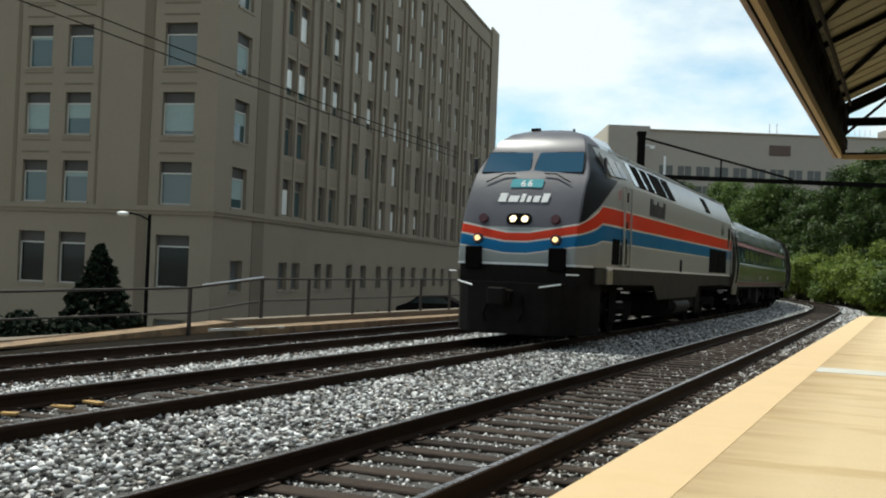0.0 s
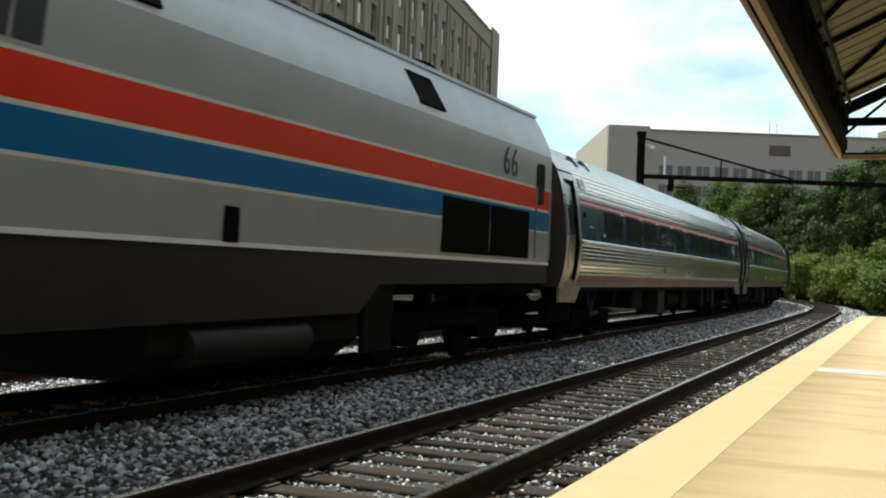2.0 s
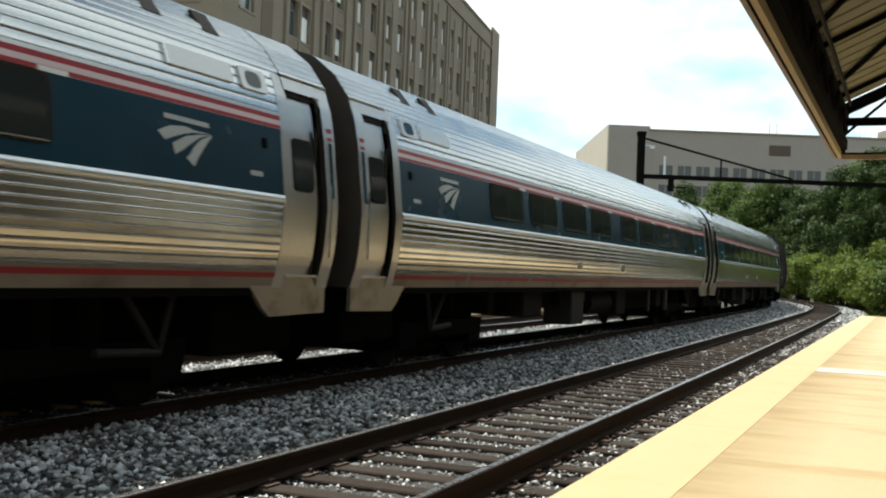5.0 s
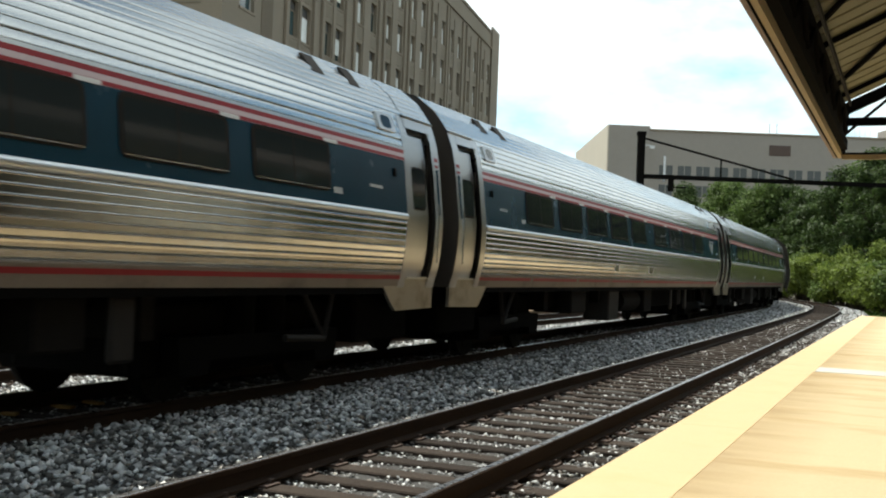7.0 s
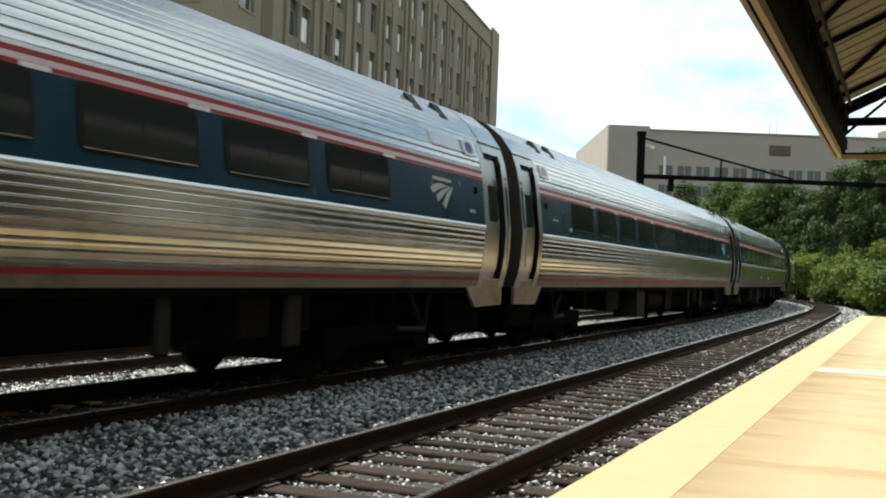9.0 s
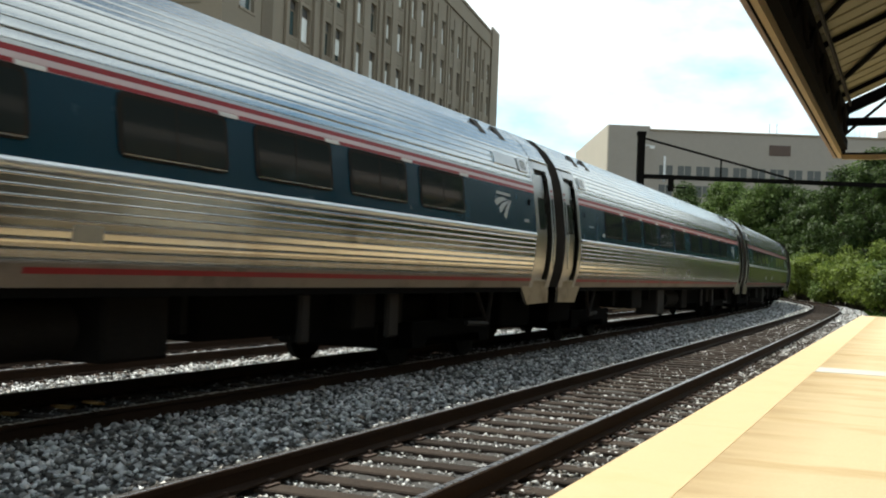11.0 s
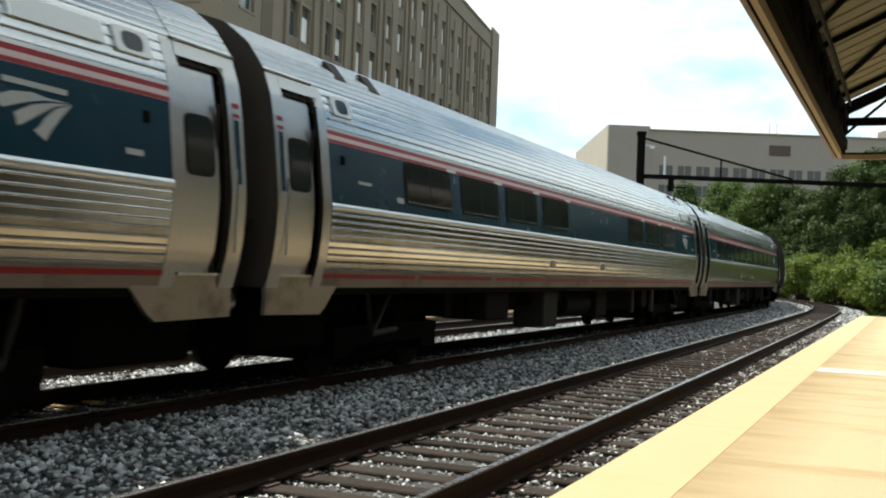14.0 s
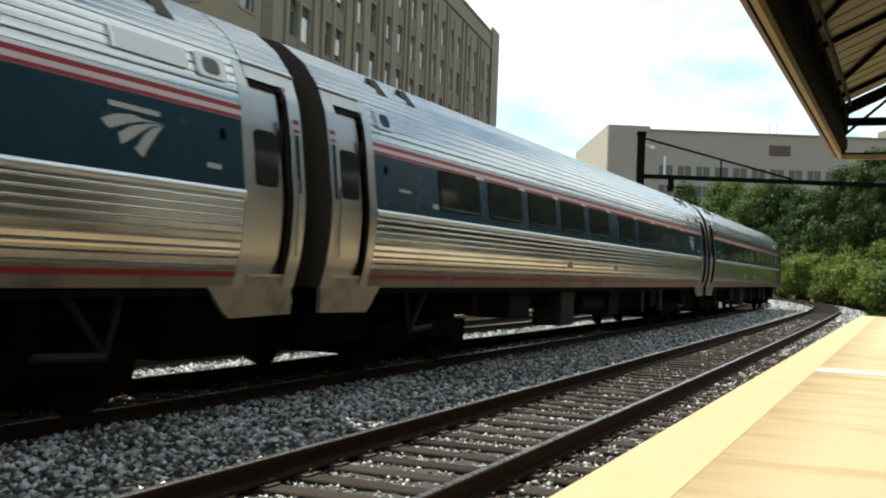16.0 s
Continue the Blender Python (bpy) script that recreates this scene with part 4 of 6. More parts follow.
def greenery():
    def clear_of_track(b, d, gap):
        """Walks outwards along the bearing until the place lies beyond the near track."""
        while True:
            x, y = place(b, d)
            near = np.hypot(TX - x, TY - y)
            i = int(near.argmin())
            side = (x - TX[i]) * math.cos(TH[i]) + (y - TY[i]) * math.sin(TH[i])
            if side > 0 and near[i] > gap:
                return x, y
            d += 1.0
    # bearing, distance, height, spread, material
    far = "leafy green deciduous tree in summer leaf"
    # darker leaf at 0.335 and 0.35 paints in the shaded gap between crowns
    specs = [(0.258, 118, 12.4, 4.2, M_LEAF), (0.30, 112, 12.0, 4.5, M_LEAF), (0.335, 104, 10.6, 4.2, M_LEAF_D), (0.372, 108, 13.8, 4.6, M_LEAF_D),
             (0.40, 98, 14.4, 4.4, M_LEAF_D), (0.425, 92, 15.0, 4.6, M_LEAF_D), (0.225, 130, 13.0, 4.8, M_LEAF_D), (0.185, 140, 11.5, 5.0, M_LEAF_D),
             (0.15, 150, 9.5, 5.0, M_LEAF), (0.285, 96, 9.4, 3.4, M_LEAF_D), (0.35, 92, 9.4, 3.6, M_LEAF_D), (0.455, 96, 17.0, 5.0, M_LEAF), (0.39, 124, 16.2, 5.6, M_LEAF),
             (0.32, 126, 13.4, 5.2, M_LEAF_D), (0.43, 116, 18.4, 5.6, M_LEAF_D), (0.27, 128, 13.6, 5.0, M_LEAF)]
    for i, (b, d, h, sp, m) in enumerate(specs):
        x, y = clear_of_track(b, d, 11.0)
        grow = math.hypot(x, y) / (d * math.hypot(1.0, b))
        tree(x, y, -0.8, h * grow, sp * grow, 20 + i, m, 13000, 0.17 * grow, far, 0.16)
    for i in range(30):
        rng = random.Random(300 + i)
        b = 0.312 + (i % 15) * 0.0092 + rng.uniform(-0.003, 0.003)
        back = i // 15
        x, y = clear_of_track(b, 70 + back * 8 + rng.uniform(-2, 2), 5.2 + back * 5)
        h = 2.8 + rng.random() * 1.3 + back * 1.2 + max(0, b - 0.37) * 12 + 0.045 * max(0, y - 66)
        shrub(x, y, -0.75, 2.1 + rng.random() * 0.9 + 0.012 * max(0, y - 66), h, 60 + i, M_LEAF if i % 4 == 2 else M_LEAF_L, 5200, 0.15, "bright green bushy shrub in full leaf")
    # woods along the other side of the platform, unseen, added for the train's reflections
    for i in range(22):
        rng = random.Random(700 + i)
        row = i % 2
        tree(22 + row * 5 + rng.random() * 3 - 0.55 * i, 20 + i * 4.4, -0.75, 15 + rng.random() * 5 + row * 2, 5.2, 500 + i, M_LEAF_D, 5200, 0.42, far, 0.05)
    # the wood closes beyond the bend: mostly unseen trees, added to block reflected sky
    for i in range(10):
        rng = random.Random(900 + i)
        tree(-3 + 3.6 * i + rng.uniform(-1, 1), 136 + rng.uniform(-6, 6) - 1.5 * i, -0.75, 15 + rng.random() * 3, 5.5, 560 + i, M_LEAF_D, 5200, 0.42, far, 0.05)
    # grass at the bushes' feet
    rng = np.random.default_rng(8)
    cs, rs = [], []
    for i in range(160):
        x, y = place(0.31 + rng.random() * 0.16, 55 + rng.random() * 26)
        if x > float(np.interp(y, TY, TX)) + 2.6:
            cs.append((x, y, -0.72))
            rs.append(0.7)
    ob = leaf_mesh("grass", cs, rs, 9000, 0.14, 5, M_GRASS, None, flat=0.35)
    tagged(ob, "rough green grass and weeds at the trackside", "grass", kind="stuff")


greenery()


def conifer():
    x, y = -27.6, 31.6
    root = empty("conifer_tree", pose(x, y, -4.6), "dark evergreen spruce tree beside the office building", "tree")
    part("trunk", cyl(bmesh.new(), (0, 0, -0.2), (0, 0, 6.3), 0.13, 0.02, 8), M_BARK, root)
    rng = random.Random(4)
    cs, rs = [], []
    for i in range(300):
        f = i / 299
        zz = 1.0 + 5.4 * f
        wide = 2.9 * (1 - f) ** 0.95 + 0.05
        a = i * 2.399
        d = wide * rng.uniform(0.45, 1.0)
        cs.append((math.cos(a) * d, math.sin(a) * d, zz - 0.15 * d))
        rs.append(0.09 + 0.24 * (1 - f))
    leaf_mesh("needles", cs, rs, 46000, 0.10, 9, M_CONIFER, root, flat=0.5)
    rng2 = random.Random(6)
    for i, (px, d, r, h) in enumerate([(-0.405, 34, 1.7, 4.5), (-0.382, 34, 1.7, 4.8), (-0.360, 35, 1.4, 4.3), (-0.295, 36, 1.3, 4.0), (-0.335, 36.5, 1.7, 4.3), (-0.183, 30, 0.8, 4.9), (-0.17, 30, 0.6, 4.7)]):
        bx, by = place(px, d)
        shrub(bx, by, -4.6, r, h, 90 + i, M_CONIFER, 12000, 0.13, "dark green yew shrub below the railing")


conifer()


def wood_scraps():
    """Split pieces of pale timber lying on the ties of the middle track."""
    for u, sy, turn, w in WOOD:
        x, y, th = on_track(-D12 + u, sy)
        ob = mesh_ob("wood_scrap", boxes((-w, w, -0.05, 0.05, -0.01, 0.02), bevel=0.006), M_SCRAP)
        ob.matrix_basis = pose(x, y, -0.175, 0, 0, math.degrees(th) + turn)
        tagged(ob, "split piece of pale yellow timber lying on a tie", "wood scrap", group="wood scraps on the ties")


wood_scraps()


def parked_car():
    x, y = place(-0.004, 60.0)
    root = empty("parked_car", pose(x, y, -1.5, 0, 0, 12), "dark saloon car parked on the street behind the railing", "car")
    side = [(-2.1, 0.35), (-2.15, 0.75), (-1.5, 0.9), (-0.9, 1.38), (0.6, 1.42), (1.35, 0.98), (2.1, 0.88), (2.15, 0.4)]
    bm = prism(side, "y", -0.85, 0.85)
    bmesh.ops.bevel(bm, geom=bm.edges[:], offset=0.06, segments=2, affect="EDGES")
    part("body", bm, M_BLACK, root, smooth=40)
    part("windshield", prism([(-1.42, 0.95), (-0.92, 1.34), (-0.95, 1.36), (-1.46, 0.97)], "y", -0.66, 0.66), M_GLASS, root)
    for sy in (-1, 1):
        part("side_window", prism([(-1.25, 0.98), (-0.82, 1.32), (0.5, 1.35), (1.1, 1.0)], "y", sy * 0.86 - 0.006, sy * 0.86 + 0.006), M_GLASS, root)
        for wx in (-1.35, 1.35):
            wheel = part("wheel", cyl(bmesh.new(), (wx, sy * 0.68, 0.31), (wx, sy * 0.87, 0.31), 0.31, 0.31, 18), M_BLACK, root)
            part("rim", cyl(bmesh.new(), (wx, sy * 0.86, 0.31), (wx, sy * 0.885, 0.31), 0.19, 0.17, 12), M_GALV, wheel)


parked_car()


# ---- passenger cars ----
HALF_LEN = 12.72
PROFILE = [(1.47, 1.16), (1.505, 1.30), (1.532, 1.40), (1.552, 1.50), (1.565, 1.60), (1.575, 1.70), (1.582, 1.82), (1.5865, 1.94), (1.588, 2.04), (1.585, 2.12), (1.505, 2.80), (1.48, 2.95), (1.44, 3.15), (1.33, 3.45), (1.14, 3.71), (0.84, 3.94), (0.45, 4.06), (0.0, 4.10)]


def profile_between(z0, z1, step=0.05):
    """Points of the car's right side from height z0 up to z1."""
    pts = np.array(PROFILE)
    seg = np.hypot(*np.diff(pts, axis=0).T)
    arc = np.concatenate([[0], np.cumsum(seg)])
    a0, a1 = np.interp([z0, z1], pts[:, 1], arc)
    n = max(1, int(round((a1 - a0) / step)))
    a = np.linspace(a0, a1, n + 1)
    return np.stack([np.interp(a, arc, pts[:, 0]), np.interp(a, arc, pts[:, 1])], 1)


def fluted(z0, z1, pitch, depth):
    """The same stretch as a run of raised flutes."""
    base = profile_between(z0, z1, pitch / 12)
    d = np.gradient(base, axis=0)
    nrm = np.stack([d[:, 1], -d[:, 0]], 1)
    nrm /= np.linalg.norm(nrm, axis=1, keepdims=True)
    k = np.arange(len(base)) % 12
    # a narrow deep groove, then a nearly flat rib
    off = np.where(k == 0, -depth, np.where((k == 1) | (k == 11), -0.001, depth * 0.05 * np.sin(np.pi * k / 12)))
    return base + nrm * off[:, None]


def ribbed(z0, z1, pitch, depth):
    """Flat sheet with narrow raised ribs."""
    base = profile_between(z0, z1, pitch / 14)
    d = np.gradient(base, axis=0)
    nrm = np.stack([d[:, 1], -d[:, 0]], 1)
    nrm /= np.linalg.norm(nrm, axis=1, keepdims=True)
    k = np.arange(len(base)) % 14
    return base + nrm * np.where(k == 7, depth, np.where((k == 6) | (k == 8), depth * 0.6, 0.0))[:, None]


def skin(pts, y0, y1, mirror=1, push=0.0, bm=None):
    bm = bm or bmesh.new()
    a = [bm.verts.new((mirror * (x + push), y0, z)) for x, z in pts]
    b = [bm.verts.new((mirror * (x + push), y1, z)) for x, z in pts]
    for i in range(len(pts) - 1):
        bm.faces.new((a[i], a[i + 1], b[i + 1], b[i]))
    return bm


LEAN = math.degrees(math.atan2(1.585 - 1.505, 2.80 - 2.12))


def side_pose(mirror, y, z):
    """A flat panel's pose on the leaning window band: local x along the car, local y up, local z outwards."""
    x = 1.585 - (z - 2.12) * (0.08 / 0.68)
    q = Matrix(((0, 0, mirror, 0), (mirror, 0, 0, 0), (0, 1, 0, 0), (0, 0, 0, 1)))
    return pose(mirror * x, y, z) @ pose(0, 0, 0, 0, -LEAN * mirror, 0) @ q


def panel(outline, d0, d1):
    return prism(outline, "z", d0, d1)


def wheelset(parent, y, radius, gauge=HALF):
    bm = bmesh.new()
    for sx in (-1, 1):
        cyl(bm, (sx * (gauge - 0.06), 0, 0), (sx * (gauge - 0.03), 0, 0), radius + 0.028, radius + 0.028, 20)
        cyl(bm, (sx * (gauge - 0.03), 0, 0), (sx * (gauge + 0.07), 0, 0), radius, radius - 0.005, 20)
        cyl(bm, (sx * (gauge + 0.07), 0, 0), (sx * (gauge + 0.10), 0, 0), 0.13, 0.10, 10)
        for k in range(5):
            a = k * math.pi * 0.4
            c = Vector((sx * (gauge + 0.07), math.cos(a) * radius * 0.6, math.sin(a) * radius * 0.6))
            cyl(bm, c, c + Vector((sx * 0.012, 0, 0)), 0.05, 0.04, 6)
    cyl(bm, (-gauge, 0, 0), (gauge, 0, 0), 0.09, 0.09, 8)
    ws = part("wheelset", bm, M_WHEEL, parent, "dark steel wheelset", smooth=40)
    ws.matrix_basis = pose(0, y, radius)
    return ws


def car_truck(root, y):
    bm = bmesh.new()
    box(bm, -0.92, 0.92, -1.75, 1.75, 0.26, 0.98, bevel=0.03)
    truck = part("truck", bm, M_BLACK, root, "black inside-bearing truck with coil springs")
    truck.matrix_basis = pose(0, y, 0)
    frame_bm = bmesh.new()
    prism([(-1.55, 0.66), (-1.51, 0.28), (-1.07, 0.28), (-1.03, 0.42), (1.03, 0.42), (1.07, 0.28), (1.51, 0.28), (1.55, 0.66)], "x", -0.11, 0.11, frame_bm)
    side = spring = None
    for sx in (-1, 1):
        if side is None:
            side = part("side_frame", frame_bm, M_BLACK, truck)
            side.matrix_basis = pose(sx * 1.05, 0, 0)
        else:
            share("side_frame", side, pose(sx * 1.05, 0, 0), truck)
        for yy in (-0.3, 0.3):
            m = pose(sx * 1.0, yy, 0.6)
            if spring is None:
                spring = part("coil_spring", cyl(bmesh.new(), (0, 0, 0), (0, 0, 0.48), 0.16, 0.16, 10), M_BLACK, truck)
                spring.matrix_basis = m
            else:
                share("coil_spring", spring, m, truck)
    for yy in (-1.295, 1.295):
        wheelset(truck, yy, 0.455)
    return truck


def fan_mark(parent, y, mirror):
    """Three pale curved blades that meet at one corner, and a plain bar over them."""
    bm = bmesh.new()
    blades = [[(0.40, 0.15), (0.14, 0.155), (0.0, 0.175), (-0.21, 0.155), (-0.39, 0.09), (-0.30, 0.02), (-0.20, 0.052), (-0.04, 0.10), (0.13, 0.135)],
              [(0.40, 0.142), (0.20, 0.125), (0.0, 0.085), (-0.19, 0.0), (-0.16, -0.095), (-0.06, -0.05), (0.11, 0.045), (0.22, 0.10)],
              [(0.41, 0.138), (0.24, 0.088), (0.12, 0.0), (0.06, -0.07), (0.0, -0.11), (0.11, -0.175), (0.17, -0.095), (0.29, 0.03)]]
    for pts in blades:
        prism([(mirror * x, z) for x, z in pts][::mirror], "z", 0.003, 0.006, bm)
    prism([(mirror * x, z) for x, z in ((-0.29, 0.215), (0.36, 0.205), (0.36, 0.25), (-0.29, 0.26))][::mirror], "z", 0.003, 0.006, bm)
    ob = part("emblem", bm, M_EMBLEM, parent, "pale grey fan-shaped emblem")
    ob.matrix_basis = side_pose(mirror, y, 2.44)


def passenger_car(windows, label, turned=False):
    """A fluted stainless car; local y runs along it, the rail top is at z = 0. windows: starts measured from the -y gangway."""
    root = empty("passenger_car", pose(0, 0, 0), label, "train car", group="passenger cars of the train")
    E0, E1 = -HALF_LEN, HALF_LEN
    body0, body1 = E0 + 1.12, E1 - 1.12       # between the door recesses
    # roof runs the whole length, side skins only between the vestibules
    roof = bmesh.new()
    for mir in (-1, 1):
        f = fluted(2.97, 4.10, 0.094, 0.022)
        skin(f, E0 + 0.95, E1 - 0.95, mir, bm=roof)
    part("roof", roof, M_SST, root, "fluted stainless steel roof", smooth=30)
    for mir in (-1, 1):
        for a, b in ((E0, E0 + 0.95), (E1 - 0.95, E1)):
            part("roof_end", skin(fluted(3.40, 4.10, 0.094, 0.022), a, b, mir, push=0.006), M_SST, root, "fluted stainless roof end", smooth=30)
            part("drip_rail", skin([(1.352, 3.40), (1.372, 3.405), (1.372, 3.425), (1.345, 3.43)], a, b, mir), M_SST2, root, "thin steel drip rail")
    for mir in (-1, 1):
        part("fluted_side", skin(ribbed(1.345, 2.028, 0.078, 0.005), body0, body1, mir), M_SIDE, root, "fluted stainless lower side", smooth=30)
        part("side_moulding", skin([(1.587, 2.0285), (1.600, 2.038), (1.607, 2.060), (1.606, 2.085), (1.598, 2.106), (1.586, 2.1185)], body0, body1, mir), M_BRIGHT, root, "bright steel moulding", smooth=60)
        part("window_band", skin(profile_between(2.12, 2.80), body0, body1, mir), M_NAVY, root, "dark blue window band")
        part("upper_letterboard", skin(profile_between(2.80, 2.98), body0, body1, mir), M_SST2, root)
        part("stripe", skin(profile_between(2.805, 2.843), body0, body1, mir, push=0.004), M_RED, root, "red stripe")
        part("stripe", skin(profile_between(2.843, 2.893), body0, body1, mir, push=0.004), M_PINK, root, "pale pinkish-white stripe")
        part("stripe", skin(profile_between(2.893, 2.943), body0, body1, mir, push=0.004), M_RED, root, "red stripe")
        part("sill", skin(profile_between(1.16, 1.36), body0, body1, mir), M_SILL, root, "steel side sill")
        for a, b in ((body0, -9.1), (-8.95, -6.2), (-6.0, -3.5), (-3.3, -0.4), (-0.15, body1)):
            part("stripe", skin(profile_between(1.268, 1.318), a, b, mir, push=0.005), M_RED, root, "red sill stripe")
    # floor pan closes the body from below
    part("floor_pan", boxes((-1.46, 1.46, E0 + 0.1, E1 - 0.1, 1.08, 1.17)), M_BLACK, root)
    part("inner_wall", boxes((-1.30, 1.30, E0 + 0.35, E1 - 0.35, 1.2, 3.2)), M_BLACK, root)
    # windows: built once, then sharing their meshes
    frame_bm = panel(rounded(1.56, 0.56, 0.09), 0.002, 0.012)
    pane_bm = panel(rounded(1.46, 0.47, 0.06), 0.008, 0.016)
    fr = pn = trim_ob = None
    for mir in (1, -1):
        for k, w in enumerate(windows):
            y = E0 - 0.285 + w + 0.76 if mir == 1 else E1 + 0.285 - w - 0.76
            m = side_pose(mir, y, 2.52)
            if fr is None:
                fr = part("window", frame_bm, M_RUBBER, root, "dark tinted window with a black gasket")
                fr.matrix_basis = m
                pn = part("pane", pane_bm, M_GLASS, fr, "tinted glass pane")
                trim_ob = part("drip_sill", boxes((-0.74, 0.74, -0.262, -0.247, 0.004, 0.022)), M_SST, fr, "bright lower sill trim")
                part("mullion", boxes((-0.012, 0.012, -0.235, 0.235, 0.006, 0.018)), M_RUBBER, fr)
                part("header_tab", boxes((0.66, 0.98, 0.278, 0.318, 0.004, 0.012)), M_WHITE, fr, "pale header tab")
                kids = list(fr.children)
            else:
                f2 = share("window", fr, m, root)
                for c in kids:
                    share(c.name.split(".")[0], c, Matrix(), f2)
    # vestibules with doors and step wells
    for end, dy in ((E0, 1), (E1, -1)):
        for mir in (-1, 1):
            def yb(a, b):
                a, b = end + dy * a, end + dy * b
                return min(a, b), max(a, b)
            y0, y1 = yb(0.0, 0.24)
            jamb = skin(profile_between(1.16, 3.40), y0, y1, mir, push=0.008)
            post = part("corner_post", jamb, M_SST2, root, "stainless corner post")
            part("post_band", skin(profile_between(2.16, 2.78), *yb(0.07, 0.15), mir, push=0.012), M_NAVY, post, "narrow navy strip")
            for za, zb in ((2.805, 2.843), (2.893, 2.943)):
                part("post_stripe", skin(profile_between(za, zb), *yb(0.05, 0.17), mir, push=0.012), M_RED, post, "short red stripe")
            y0, y1 = yb(0.94, 1.13)
            part("door_jamb", skin(profile_between(1.16, 3.40), y0, y1, mir, push=0.004), M_SST2, root)
            y0, y1 = yb(0.24, 0.95)
            part("door_header", skin(profile_between(3.26, 3.40), y0, y1, mir, push=0.010), M_SST2, root)
            part("door_seal", skin(profile_between(3.20, 3.262), y0, y1, mir, push=-0.02), M_RUBBER, root, "black seal over the door")
            part("door_seal", skin(profile_between(1.30, 3.262), *(yb(0.90, 0.948) if dy > 0 else yb(0.24, 0.29)), mir, push=-0.02), M_RUBBER, root)
            yc, zc, rr = end + dy * (0.948 if dy > 0 else 0.242), 3.262, 0.15
            arc = [(yc - rr + rr * math.sin(q), zc - rr + rr * math.cos(q)) for q in (0.0, 0.35, 0.7, 1.05, 1.4, math.pi / 2)]
            part("door_corner", prism([(yc, zc)] + arc, "x", *sorted((mir * 1.37, mir * 1.425))), M_SST2, root)
            part("door_well", boxes((mir * 1.22 - 0.03, mir * 1.22 + 0.03, y0, y1, 0.9, 3.45)), M_BLACK, root)
            d0 = 0.26 if dy > 0 else 0.36          # doors slide the same way, leaving a dark slot
            door = part("door", skin(profile_between(1.30, 3.26), *yb(d0, d0 + 0.58), mir, push=-0.05), M_SST2, root, "brushed stainless vestibule door")
            part("door_edge", boxes((mir * 1.48 - 0.012, mir * 1.48 + 0.012, *(yb(d0 + 0.56, d0 + 0.59) if dy > 0 else yb(d0 - 0.01, d0 + 0.02)), 1.3, 2.9)), M_RUBBER, door)
            win = part("door_window", panel(rounded(0.40, 0.52, 0.08), -0.05, -0.03), M_GLASS, door, "dark door window")
            win.matrix_basis = side_pose(mir, end + dy * (d0 + 0.29), 2.48)
            seal = part("door_window_seal", panel(rounded(0.45, 0.57, 0.10), -0.055, -0.036), M_RUBBER, door)
            seal.matrix_basis = side_pose(mir, end + dy * (d0 + 0.29), 2.48)
            # step well skirt under the door, with a slanted inner edge
            a0, a1, a2 = end + dy * 0.02, end + dy * 1.15, end + dy * 1.52
            sk = bmesh.new()
            xs = (mir * 1.475, mir * 1.43)
            out = [(a0, 1.28), (a0, 0.88), (a1, 0.86), (a1 + dy * 0.12, 0.94), (a2, 1.17), (a1, 1.28)]
            prism(out, "x", min(xs), max(xs), sk)
            part("step_skirt", sk, M_SKIRT, root, "dull stainless step-well skirt")
            part("step_plate", boxes((mir * 1.2 - 0.28, mir * 1.2 + 0.30, *yb(0.25, 0.9), 1.275, 1.30)), M_SST2, root)
            grab = tube([(mir * 1.60, end + dy * 0.17, 1.5), (mir * 1.60, end + dy * 0.17, 2.3)], 0.014, 6)
            part("grab_rail", grab, M_SST, root)
            hb = panel(rounded(0.46, 0.24, 0.03), -0.02, 0.004)
            hatch = part("vent_panel", hb, M_SST2, root, "small panel with dark grille")
            hatch.matrix_basis = pose(mir * 1.425, end + dy * 1.55, 3.25) @ pose(0, 0, 0, 0, -20 * mir, 0) @ Matrix(((0, 0, mir, 0), (mir, 0, 0, 0), (0, 1, 0, 0), (0, 0, 0, 1)))
            part("grille", panel(rounded(0.27, 0.17, 0.07), 0.0, 0.007), M_GLASS, hatch)
            if (dy < 0) != turned if mir > 0 else (dy > 0) != turned:
                sign = part("sign_panel", panel(rounded(1.0, 0.20, 0.02), -0.02, 0.004), M_SST2, root, "flat stainless sign panel")
                sign.matrix_basis = pose(mir * 1.425, end + dy * 2.42, 3.25) @ pose(0, 0, 0, 0, -20 * mir, 0) @ Matrix(((0, 0, mir, 0), (mir, 0, 0, 0), (0, 1, 0, 0), (0, 0, 0, 1)))
                part("sign_edge", boxes((-0.53, -0.50, -0.10, 0.10, -0.02, 0.006)), M_SST, sign)
            light = part("indicator", boxes((-0.03, 0.03, -0.05, 0.05, 0.0, 0.02)), M_BLACK, root)
            light.matrix_basis = side_pose(mir, end + dy * 1.45, 2.62)
            for a in (1.95, 2.85):
                rh = bmesh.new()
                box(rh, -0.13, 0.13, -0.15, 0.15, -0.02, 0.018, bevel=0.006)
                r = part("roof_vent", rh, M_BRACKET, root, "dark roof vent")
                r.matrix_basis = pose(mir * 1.09, end + dy * a, 3.745) @ pose(0, 0, 0, 0, 50 * mir, 0) @ pose(0, 0, 0, 0, 0, 90)
        # diaphragm
        g = bmesh.new()
        ring = [(max(x - 0.60, 0), z) for x, z in profile_between(1.1, 3.86, 0.12)]
        full = ring + [(-x, z) for x, z in ring[::-1]]
        a, b = (end - dy * 0.285, end + dy * 0.25)
        prism(full, "y", min(a, b), max(a, b), g)
        part("diaphragm", g, M_RUBBER, root, "dark ribbed rubber gangway diaphragm", smooth=30)
